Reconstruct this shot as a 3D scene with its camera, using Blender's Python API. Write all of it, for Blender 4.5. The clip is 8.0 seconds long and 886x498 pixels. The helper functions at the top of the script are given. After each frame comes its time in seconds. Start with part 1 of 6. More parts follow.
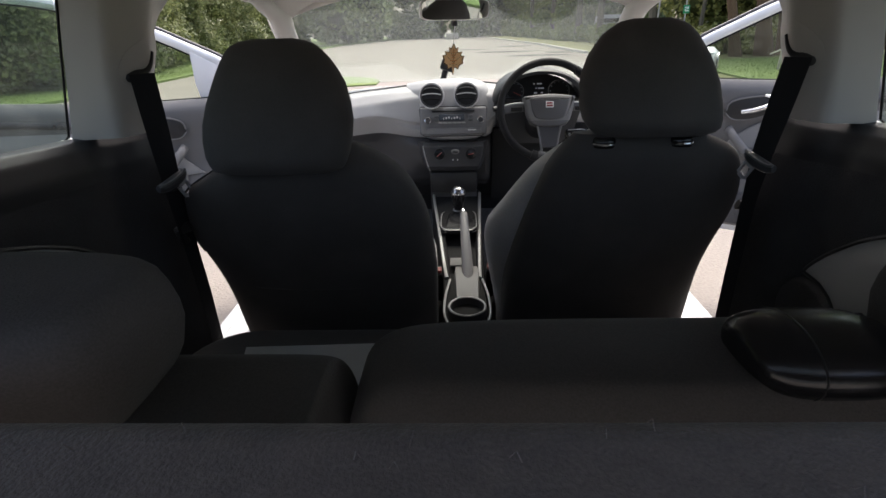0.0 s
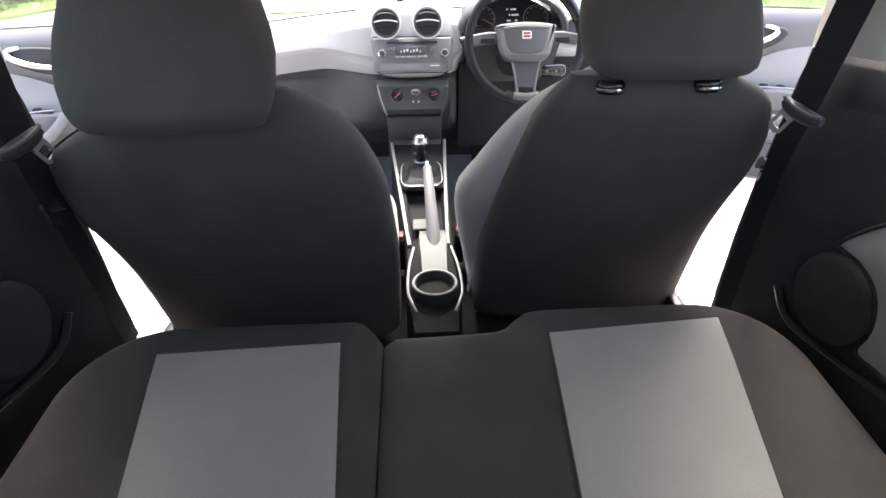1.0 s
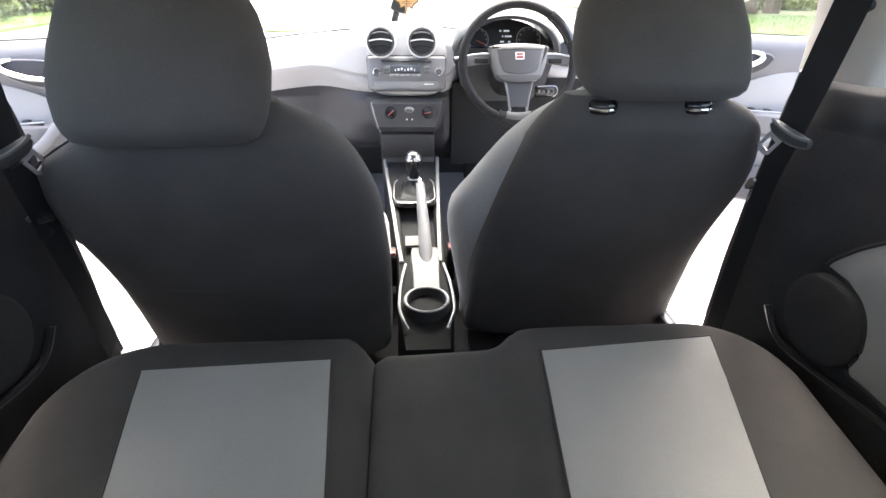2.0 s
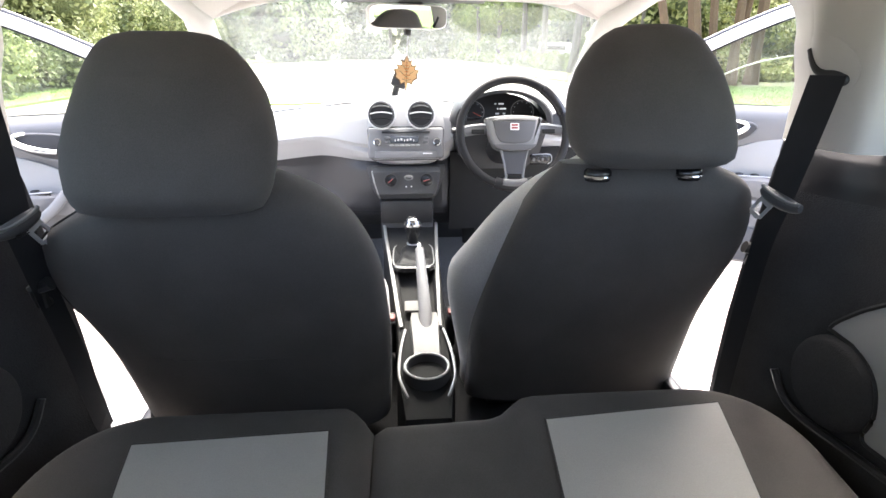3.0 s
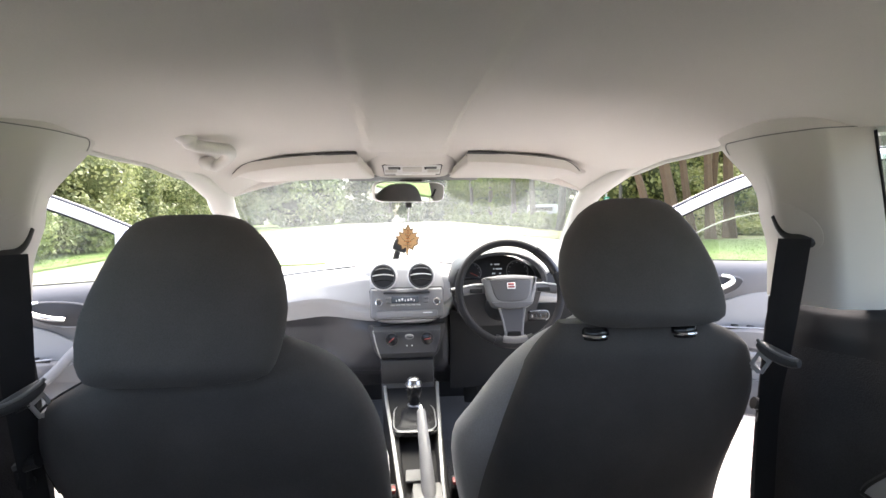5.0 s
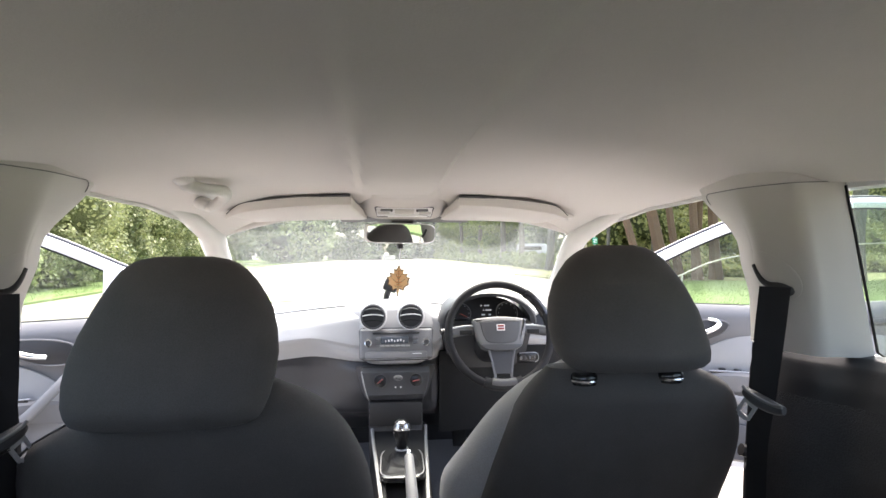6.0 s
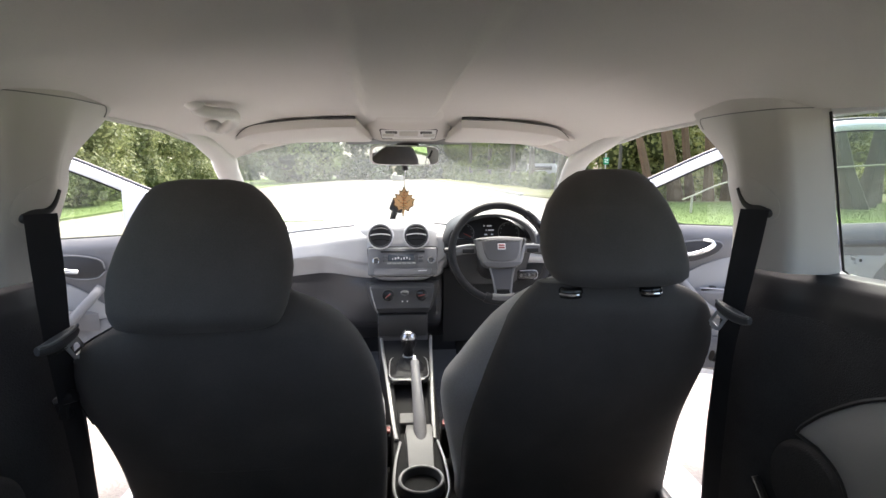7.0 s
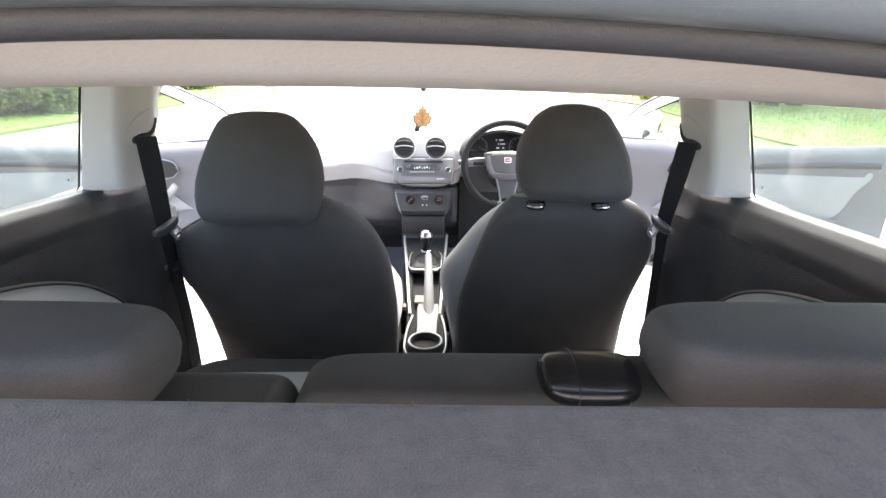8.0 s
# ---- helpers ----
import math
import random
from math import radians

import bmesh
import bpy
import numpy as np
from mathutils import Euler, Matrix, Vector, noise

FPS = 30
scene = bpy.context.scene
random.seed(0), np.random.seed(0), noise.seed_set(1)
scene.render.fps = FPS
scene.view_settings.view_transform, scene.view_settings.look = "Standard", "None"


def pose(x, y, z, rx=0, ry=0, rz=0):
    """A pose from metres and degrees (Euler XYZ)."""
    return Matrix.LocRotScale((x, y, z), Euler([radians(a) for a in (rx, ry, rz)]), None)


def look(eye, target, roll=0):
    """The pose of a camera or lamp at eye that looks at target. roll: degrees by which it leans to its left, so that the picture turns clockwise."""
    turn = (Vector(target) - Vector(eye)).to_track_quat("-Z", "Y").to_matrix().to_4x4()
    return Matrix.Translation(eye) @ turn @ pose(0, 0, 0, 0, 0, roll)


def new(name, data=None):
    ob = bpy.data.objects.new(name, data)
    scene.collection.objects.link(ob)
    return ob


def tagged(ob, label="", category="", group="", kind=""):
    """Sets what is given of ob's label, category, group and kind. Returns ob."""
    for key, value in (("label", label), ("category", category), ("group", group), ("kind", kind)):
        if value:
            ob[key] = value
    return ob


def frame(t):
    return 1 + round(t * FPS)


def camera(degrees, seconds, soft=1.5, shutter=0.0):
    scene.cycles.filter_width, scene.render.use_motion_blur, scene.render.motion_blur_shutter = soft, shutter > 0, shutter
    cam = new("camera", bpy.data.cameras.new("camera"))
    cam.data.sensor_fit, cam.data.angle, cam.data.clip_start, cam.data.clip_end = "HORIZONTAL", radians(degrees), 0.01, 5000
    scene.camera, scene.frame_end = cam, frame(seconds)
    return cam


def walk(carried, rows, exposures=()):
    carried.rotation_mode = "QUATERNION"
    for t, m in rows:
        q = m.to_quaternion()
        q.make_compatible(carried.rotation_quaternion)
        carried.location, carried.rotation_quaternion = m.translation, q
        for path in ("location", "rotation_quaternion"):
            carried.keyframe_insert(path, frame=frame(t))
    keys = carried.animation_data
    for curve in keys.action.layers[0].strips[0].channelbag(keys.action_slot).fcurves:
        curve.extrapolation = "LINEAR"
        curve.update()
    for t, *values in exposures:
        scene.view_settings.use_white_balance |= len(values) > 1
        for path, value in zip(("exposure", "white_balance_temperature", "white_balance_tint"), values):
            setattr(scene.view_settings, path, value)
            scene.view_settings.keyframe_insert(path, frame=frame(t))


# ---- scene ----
cam = camera(83.7, 8.0)
PATH = [
    (0, (-0.012, -0.017, 1.161), (-0.077, 1.81, 0.349), -1.6),
    (0.5, (-0.037, 0.133, 1.125), (0.017, 1.9, 0.19), -0.4),
    (1, (-0.019, 0.217, 1.128), (0.066, 1.926, 0.093), -0.5),
    (1.2, (-0.018, 0.221, 1.124), (0.067, 1.912, 0.059), -0.3),
    (2.5, (-0.026, 0.218, 1.124), (0.116, 2.017, 0.261), 0.9),
    (3, (-0.027, 0.218, 1.129), (0.111, 2.07, 0.387), 0.3),
    (3.5, (-0.031, 0.214, 1.133), (0.112, 2.125, 0.558), -0.2),
    (4, (-0.032, 0.209, 1.14), (0.115, 2.165, 0.754), -0.5),
    (4.5, (-0.034, 0.202, 1.145), (0.118, 2.181, 0.901), -0.7),
    (5, (-0.035, 0.196, 1.148), (0.123, 2.185, 1.007), -0.9),
    (6.3, (-0.04, 0.178, 1.161), (0.171, 2.167, 1.184), -0.1),
    (6.5, (-0.04, 0.175, 1.161), (0.172, 2.163, 1.112), -0.1),
    (7, (-0.029, 0.115, 1.166), (0.135, 2.084, 0.857), 0.0),
    (7.5, (-0.001, 0.018, 1.19), (0.079, 1.947, 0.668), 0.4),
    (8, (0.066, -0.166, 1.255), (0.06, 1.71, 0.561), 0.6),
]
EXPOSURES = [(0, 1.70), (0.5, 2.92), (1.0, 3.70), (2.5, 4.06), (3.5, 3.90), (4.5, 3.60), (6.5, 3.15), (7.0, 2.95), (7.5, 3.02), (8.0, 4.02)]
EXPOSURES = [(t, e, 6500, 12.5) for t, e in EXPOSURES]
walk(cam, [(t, look(eye, target, roll)) for t, eye, target, roll in PATH], EXPOSURES)

# ---- daylight: bright sky with a hazy sun ----
SUN_UP, SUN_ROUND = 62.0, 14.0
world = bpy.data.worlds.new("sky")
scene.world = world
world.use_nodes = True
wn = world.node_tree.nodes
sky = wn.new("ShaderNodeTexSky")
sky.sky_type, sky.sun_disc = "NISHITA", False
sky.sun_elevation, sky.sun_rotation = radians(SUN_UP), radians(SUN_ROUND)
sky.air_density, sky.dust_density, sky.ozone_density = 0.7, 5.0, 0.3
wn["Background"].inputs["Strength"].default_value = 0.15
cloud = wn.new("ShaderNodeHueSaturation")
cloud.inputs["Saturation"].default_value = 0.8
world.node_tree.links.new(sky.outputs["Color"], cloud.inputs["Color"])
world.node_tree.links.new(cloud.outputs["Color"], wn["Background"].inputs["Color"])
sun = new("sun", bpy.data.lights.new("sun", "SUN"))
sun.data.energy, sun.data.angle, sun.data.color = 0.9, radians(50), (1.0, 0.95, 0.87)
az = radians(SUN_ROUND)
way = Vector((math.sin(az) * math.cos(radians(SUN_UP)), math.cos(az) * math.cos(radians(SUN_UP)), math.sin(radians(SUN_UP))))
sun.matrix_world = look(way * 50, (0, 0, 0))


# ---- materials ----
def mat(name, color, rough=0.6, metal=0.0, vary=0.25, size=6.0, grain=400.0, bump=0.15, spec=0.5, sheen=0.0, second=None, depth=0.001, coat=0.0):
    """Principled surface with stains at one scale, grain at another, and fine relief."""
    m = bpy.data.materials.new(name)
    m.use_nodes = True
    n, l = m.node_tree.nodes, m.node_tree.links
    b = n["Principled BSDF"]
    co = n.new("ShaderNodeTexCoord")
    big, fine = n.new("ShaderNodeTexNoise"), n.new("ShaderNodeTexNoise")
    big.inputs["Scale"].default_value, big.inputs["Detail"].default_value = size, 5
    fine.inputs["Scale"].default_value, fine.inputs["Detail"].default_value = grain, 2
    for t in (big, fine):
        l.new(co.outputs["Object"], t.inputs["Vector"])
    mix = n.new("ShaderNodeMix")
    mix.data_type = "RGBA"
    c2 = second or tuple(min(1, c * (1 + vary)) for c in color)
    mix.inputs[6].default_value = (*[c * (1 - vary) for c in color], 1)
    mix.inputs[7].default_value = (*c2, 1)
    add = n.new("ShaderNodeMath")
    add.operation = "MULTIPLY_ADD"
    l.new(fine.outputs["Fac"], add.inputs[0])
    add.inputs[1].default_value = 0.5
    half = n.new("ShaderNodeMath")
    half.operation = "MULTIPLY"
    l.new(big.outputs["Fac"], half.inputs[0])
    half.inputs[1].default_value = 0.5
    l.new(half.outputs[0], add.inputs[2])
    l.new(add.outputs[0], mix.inputs[0])
    l.new(mix.outputs[2], b.inputs["Base Color"])
    ro = n.new("ShaderNodeMapRange")
    ro.inputs["To Min"].default_value, ro.inputs["To Max"].default_value = max(0.02, rough - 0.12), min(1, rough + 0.12)
    l.new(big.outputs["Fac"], ro.inputs["Value"])
    l.new(ro.outputs[0], b.inputs["Roughness"])
    b.inputs["Metallic"].default_value = metal
    b.inputs["Specular IOR Level"].default_value = spec
    b.inputs["Sheen Weight"].default_value = sheen
    b.inputs["Coat Weight"].default_value = coat
    if bump:
        bp = n.new("ShaderNodeBump")
        bp.inputs["Strength"].default_value, bp.inputs["Distance"].default_value = bump, depth
        l.new(fine.outputs["Fac"], bp.inputs["Height"])
        l.new(bp.outputs["Normal"], b.inputs["Normal"])
    return m


def leafy(name, dark, light, rough=0.5, clump=0.5):
    m = bpy.data.materials.new(name)
    m.use_nodes = True
    n, l = m.node_tree.nodes, m.node_tree.links
    b = n["Principled BSDF"]
    g, ramp, co, big = n.new("ShaderNodeNewGeometry"), n.new("ShaderNodeMix"), n.new("ShaderNodeTexCoord"), n.new("ShaderNodeTexNoise")
    big.inputs["Scale"].default_value = clump
    l.new(co.outputs["Object"], big.inputs["Vector"])
    add = n.new("ShaderNodeMath")
    add.operation, add.inputs[1].default_value = "MULTIPLY_ADD", 0.5
    l.new(g.outputs["Random Per Island"], add.inputs[0])
    sc = n.new("ShaderNodeMapRange")
    for key, value in (("From Min", 0.36), ("From Max", 0.64), ("To Min", 0.0), ("To Max", 0.5)):
        sc.inputs[key].default_value = value
    big.inputs["Detail"].default_value = 4
    l.new(big.outputs["Fac"], sc.inputs["Value"])
    l.new(sc.outputs[0], add.inputs[2])
    ramp.data_type = "RGBA"
    ramp.inputs[6].default_value, ramp.inputs[7].default_value = (*dark, 1), (*light, 1)
    l.new(add.outputs[0], ramp.inputs[0])
    l.new(ramp.outputs[2], b.inputs["Base Color"])
    b.inputs["Roughness"].default_value = rough
    tr = n.new("ShaderNodeBsdfTranslucent")
    l.new(ramp.outputs[2], tr.inputs["Color"])
    ms = n.new("ShaderNodeMixShader")
    ms.inputs[0].default_value = 0.3
    l.new(b.outputs[0], ms.inputs[1])
    l.new(tr.outputs[0], ms.inputs[2])
    l.new(ms.outputs[0], n["Material Output"].inputs["Surface"])
    return m


def glass(name, tint=(1, 1, 1), dust=0.0):
    """Clear pane: lets light through, mirrors by Fresnel, with a thin film of dust."""
    m = bpy.data.materials.new(name)
    m.use_nodes = True
    n, l = m.node_tree.nodes, m.node_tree.links
    n.remove(n["Principled BSDF"])
    tr, gl, fr, mx = n.new("ShaderNodeBsdfTransparent"), n.new("ShaderNodeBsdfGlossy"), n.new("ShaderNodeLayerWeight"), n.new("ShaderNodeMixShader")
    tr.inputs["Color"].default_value = (*tint, 1)
    gl.inputs["Roughness"].default_value = 0.01
    fr.inputs["Blend"].default_value = 0.5
    pw, ad = n.new("ShaderNodeMath"), n.new("ShaderNodeMath")
    pw.operation, pw.inputs[1].default_value = "POWER", 5.0
    ad.operation, ad.inputs[1].default_value, ad.inputs[2].default_value = "MULTIPLY_ADD", 0.6, 0.025
    l.new(fr.outputs["Facing"], pw.inputs[0])
    l.new(pw.outputs[0], ad.inputs[0])
    l.new(ad.outputs[0], mx.inputs[0])
    l.new(tr.outputs[0], mx.inputs[1])
    l.new(gl.outputs[0], mx.inputs[2])
    last = mx
    if dust:
        df, m2, ns, co, ra = n.new("ShaderNodeBsdfTranslucent"), n.new("ShaderNodeMixShader"), n.new("ShaderNodeTexNoise"), n.new("ShaderNodeTexCoord"), n.new("ShaderNodeMapRange")
        df.inputs["Color"].default_value = (0.8, 0.82, 0.8, 1)
        ns.inputs["Scale"].default_value, ns.inputs["Detail"].default_value = 4.0, 6
        l.new(co.outputs["Object"], ns.inputs["Vector"])
        ra.inputs["To Min"].default_value, ra.inputs["To Max"].default_value = dust * 0.75, dust * 1.25
        l.new(ns.outputs["Fac"], ra.inputs["Value"])
        l.new(ra.outputs[0], m2.inputs[0])
        l.new(mx.outputs[0], m2.inputs[1])
        l.new(df.outputs[0], m2.inputs[2])
        last = m2
    l.new(last.outputs[0], n["Material Output"].inputs["Surface"])
    return m


def glow(name, color, strength):
    m = bpy.data.materials.new(name)
    m.use_nodes = True
    b = m.node_tree.nodes["Principled BSDF"]
    b.inputs["Base Color"].default_value = (*color, 1)
    b.inputs["Emission Color"].default_value, b.inputs["Emission Strength"].default_value = (*color, 1), strength
    return m


FABRIC = mat("black woven seat fabric", (0.079, 0.073, 0.069), 0.92, vary=0.62, size=9, grain=700, bump=0.35, sheen=0.06, spec=0.2)
FABRIC_SIDE = mat("charcoal knitted seat side fabric", (0.36, 0.35, 0.34), 0.92, vary=0.35, size=9, grain=420, bump=0.5, sheen=0.25, spec=0.2)
GREYCLOTH = mat("grey seat centre cloth", (0.405, 0.392, 0.372), 0.9, vary=0.22, size=7, grain=500, bump=0.4, sheen=0.15, spec=0.2)
CARPET = mat("black carpet", (0.035, 0.035, 0.037), 0.97, vary=0.5, size=14, grain=500, bump=0.9, sheen=0.2, spec=0.1, depth=0.002)
SHELFCLOTH = mat("needle felt carpet of the shelf", (0.135, 0.112, 0.102), 0.95, vary=0.65, size=75, grain=600, bump=0.42, sheen=0.3, spec=0.1, depth=0.002)
LINER = mat("warm grey headliner cloth", (0.56, 0.536, 0.508), 0.95, vary=0.08, size=3, grain=420, bump=0.25, spec=0.15)
TRIM = mat("light grey pillar plastic", (0.475, 0.462, 0.43), 0.55, vary=0.05, size=4, grain=900, bump=0.2, spec=0.35)
DARKTRIM = mat("black moulded plastic", (0.026, 0.026, 0.028), 0.36, vary=0.3, size=8, grain=700, bump=0.2, spec=0.34)
TRIMFELT = mat("black felt side lining", (0.055, 0.054, 0.056), 0.95, vary=0.5, size=12, grain=420, bump=0.7, spec=0.06, depth=0.002)
DASH = mat("dark grey dashboard plastic", (0.40, 0.40, 0.405), 0.5, vary=0.15, size=8, grain=1200, bump=0.3, spec=0.5)
DASHDARK = mat("lower dashboard with its shade put into the colour plastic", (0.050, 0.050, 0.053), 0.5, vary=0.25, size=8, grain=1200, bump=0.3)
STACK = mat("satin silver grey plastic", (0.40, 0.40, 0.405), 0.42, vary=0.1, size=8, grain=1200, bump=0.1)
SILVER = mat("satin silver trim", (0.36, 0.36, 0.355), 0.42, metal=0.6, vary=0.08, size=20, grain=900, bump=0.05)
CHROME = mat("polished chrome", (0.8, 0.8, 0.8), 0.14, metal=1.0, vary=0.05, size=30, grain=300, bump=0.0)
DARKCHROME = mat("smoky polished metal", (0.42, 0.42, 0.43), 0.24, metal=1.0, vary=0.1, size=30, grain=300, bump=0.0)
BLACK = mat("matt black plastic", (0.015, 0.015, 0.016), 0.5, vary=0.3, size=12, grain=900, bump=0.15)
GLOSSBLACK = mat("gloss black plastic", (0.012, 0.012, 0.013), 0.22, vary=0.3, size=14, grain=600, bump=0.05)
LEATHER = mat("black grained leather", (0.018, 0.018, 0.019), 0.5, vary=0.3, size=12, grain=320, bump=0.5, spec=0.14)
PAINT = mat("white car paint", (0.78, 0.79, 0.79), 0.22, vary=0.03, size=3, grain=300, bump=0.0, coat=0.6)
RUBBER = mat("black rubber", (0.02, 0.02, 0.02), 0.8, vary=0.3, size=20, grain=400, spec=0.12)
DOORGREY = mat("grey door panel plastic", (0.125, 0.125, 0.127), 0.55, vary=0.1, size=6, grain=1000, bump=0.25)
INSERT = mat("mid grey padded side cloth", (0.36, 0.36, 0.355), 0.8, vary=0.1, size=6, grain=900, bump=0.35)
DOORCLOTH = mat("light grey door insert cloth", (0.26, 0.26, 0.256), 0.85, vary=0.08, size=6, grain=900, bump=0.35)
HEADER = mat("blue grey painted header plastic", (0.13, 0.145, 0.155), 0.4, vary=0.15, size=8, grain=900, bump=0.15)
HUB = mat("dark grey hub plastic", (0.075, 0.075, 0.077), 0.5, vary=0.12, size=10, grain=1000, bump=0.2)
RADIO = mat("mid grey radio plastic", (0.17, 0.17, 0.175), 0.45, vary=0.12, size=10, grain=1000, bump=0.1)
PLATE = mat("pale warm grey plastic", (0.165, 0.163, 0.157), 0.6, vary=0.12, size=10, grain=900, bump=0.15)
GRIP = mat("satin mid grey plastic", (0.15, 0.15, 0.15), 0.55, vary=0.12, size=10, grain=900, bump=0.1)
WEB = mat("black belt webbing", (0.028, 0.028, 0.030), 0.95, vary=0.3, size=30, grain=1500, bump=0.4, spec=0.08)
RED = mat("red plastic", (0.24, 0.045, 0.04), 0.4, vary=0.1, bump=0.05)
WOOD = mat("burnt orange wood veneer", (0.80, 0.50, 0.25), 0.6, vary=0.3, size=40, grain=500, bump=0.2)
ORANGE = mat("orange red stain", (0.62, 0.20, 0.05), 0.6, vary=0.3, size=60, grain=500, bump=0.1)
WOODDARK = mat("scorched wood edge", (0.10, 0.045, 0.02), 0.7, vary=0.3, size=60, grain=400)
WHITE = mat("white plastic", (0.75, 0.75, 0.74), 0.4, vary=0.04, bump=0.05)
MIRROR = mat("mirror glass", (0.80, 0.81, 0.81), 0.02, metal=1.0, vary=0.02, bump=0.0)
for link in list(MIRROR.node_tree.links):
    if link.to_socket.name == "Roughness":
        MIRROR.node_tree.links.remove(link)
MIRROR.node_tree.nodes["Principled BSDF"].inputs["Roughness"].default_value = 0.015
SCREEN = mat("blue grey display glass", (0.075, 0.085, 0.10), 0.15, vary=0.2, bump=0.0)
LIT = glow("lit white segments", (0.42, 0.45, 0.48), 0.03)
LITRED = glow("lit red needle", (0.30, 0.05, 0.03), 0.02)
GLASS = glass("window glass", (0.80, 0.85, 0.81), 0.006)
SCREENGLASS = glass("windscreen glass", (0.82, 0.86, 0.83), 0.010)
ASPHALT = mat("pale worn tarmac", (0.24, 0.218, 0.195), 0.9, vary=0.42, size=0.6, grain=70, bump=0.6, spec=0.2, depth=0.01)
ASPHALTDARK = mat("dark tarmac with painted tree shade", (0.065, 0.065, 0.065), 0.9, vary=0.25, size=1.5, grain=70, bump=0.5, spec=0.2, depth=0.01)
CONCRETE = mat("pale kerb concrete", (0.50, 0.48, 0.44), 0.9, vary=0.2, size=3, grain=80, bump=0.4, depth=0.004)
DRYGRASS = mat("sparse dry grass", (0.20, 0.20, 0.09), 0.95, vary=0.35, size=2.5, grain=40, bump=0.8, depth=0.02)
LITTER = mat("leaf litter and weeds", (0.15, 0.135, 0.065), 0.95, vary=0.5, size=1.3, grain=25, bump=1.0, depth=0.03, second=(0.20, 0.22, 0.08))
PILLAR = mat("pale warm grey pillar plastic", (0.54, 0.53, 0.505), 0.6, vary=0.05, size=4, grain=900, bump=0.2, spec=0.3)
RINGPALE = mat("bright satin ring plastic", (0.62, 0.62, 0.62), 0.35, vary=0.06, size=20, grain=900, bump=0.05)
# Far darker than DASH: the shade under the ledge is in this colour.
DASHLOW = mat("lower dashboard plastic with painted shade", (0.035, 0.035, 0.038), 0.5, vary=0.2, size=8, grain=1200, bump=0.3)
GRASSBED = mat("grass turf", (0.11, 0.19, 0.045), 0.9, vary=0.35, size=0.8, grain=60, bump=0.8, depth=0.02, second=(0.20, 0.26, 0.075))
BARK = mat("brown ridged bark", (0.135, 0.088, 0.052), 0.95, vary=0.45, size=3, grain=30, bump=1.0, depth=0.03)
BARKGREY = mat("grey green bark", (0.13, 0.12, 0.095), 0.95, vary=0.4, size=3, grain=30, bump=1.0, depth=0.03)
# Both hearts carry the shade between leaves in their colour, the far one deeper.
FARCORE = mat("deeper painted shade inside trees", (0.022, 0.038, 0.016), 0.95, vary=0.5, size=2, grain=20, bump=1.0, depth=0.1)
CORE = mat("painted shade inside bushes", (0.085, 0.105, 0.035), 0.95, vary=0.5, size=2, grain=20, bump=1.0, depth=0.1)
LEAF = leafy("broad green leaves", (0.07, 0.12, 0.025), (0.27, 0.32, 0.09))
LEAFPALE = leafy("pale yellow green leaves", (0.12, 0.16, 0.04), (0.42, 0.42, 0.16))
LEAFHEDGE = leafy("layered hedge leaves", (0.045, 0.075, 0.024), (0.335, 0.365, 0.16), clump=0.8)
LEAFFAR = leafy("cool green far leaves", (0.018, 0.042, 0.016), (0.31, 0.38, 0.17), clump=0.22)
BLADE = leafy("grass blades", (0.07, 0.12, 0.025), (0.22, 0.28, 0.08))
SIGNGREEN = mat("green sign enamel", (0.01, 0.22, 0.09), 0.4, vary=0.1, bump=0.0)
GALV = mat("galvanised steel", (0.45, 0.46, 0.46), 0.45, metal=0.8, vary=0.15, size=10, grain=200, bump=0.1)
TIMBER = mat("weathered pale timber", (0.50, 0.45, 0.36), 0.85, vary=0.25, size=3, grain=60, bump=0.5, depth=0.004)


# ---- building helpers ----
def thing(name, at, label, category, group="", kind=""):
    ob = new(name)
    ob.empty_display_size = 0.05
    ob.matrix_world = Matrix.Translation(at)
    tagged(ob, label, category, group, kind)
    return ob


def at_world(ob):
    """Where a parent stands: meshes carry world coordinates, Empties stand at their base."""
    return Matrix.Translation(ob.location) if ob.data is None else Matrix.Identity(4)


def part(name, bm, material, parent=None, label="", sharp=0.7, kind=""):
    """One mesh object from a bmesh that is given in world coordinates."""
    bmesh.ops.recalc_face_normals(bm, faces=bm.faces)
    for f in bm.faces:
        f.smooth = True
    for e in bm.edges:
        if len(e.link_faces) == 2 and e.calc_face_angle(0) > sharp:
            e.smooth = False
    me = bpy.data.meshes.new(name)
    bm.to_mesh(me)
    bm.free()
    me.materials.append(material)
    ob = new(name, me)
    if parent is not None:
        ob.parent = parent
        ob.matrix_parent_inverse = at_world(parent).inverted()
    if label:
        ob["label"] = label
    if kind:
        ob["kind"] = kind
    return ob


def rbox(bm, c, s, r=0.005, seg=2, m=None):
    """Rounded box with centre c and full size s."""
    b2 = bmesh.new()
    bmesh.ops.create_cube(b2, size=1, matrix=Matrix.Diagonal((*s, 1)))
    r = min(r, 0.49 * min(s))
    if r > 0:
        bmesh.ops.bevel(b2, geom=b2.edges[:], offset=r, segments=seg, profile=0.5, affect="EDGES")
    t = (Matrix.Translation(c) if m is None else Matrix.Translation(c) @ m)
    b2.transform(t)
    join(bm, b2)
    return bm


def join(bm, other):
    tmp = bpy.data.meshes.new("tmp")
    other.to_mesh(tmp)
    other.free()
    bm.from_mesh(tmp)
    bpy.data.meshes.remove(tmp)


def box(c, s, r=0.005, seg=2, m=None):
    return rbox(bmesh.new(), c, s, r, seg, m)


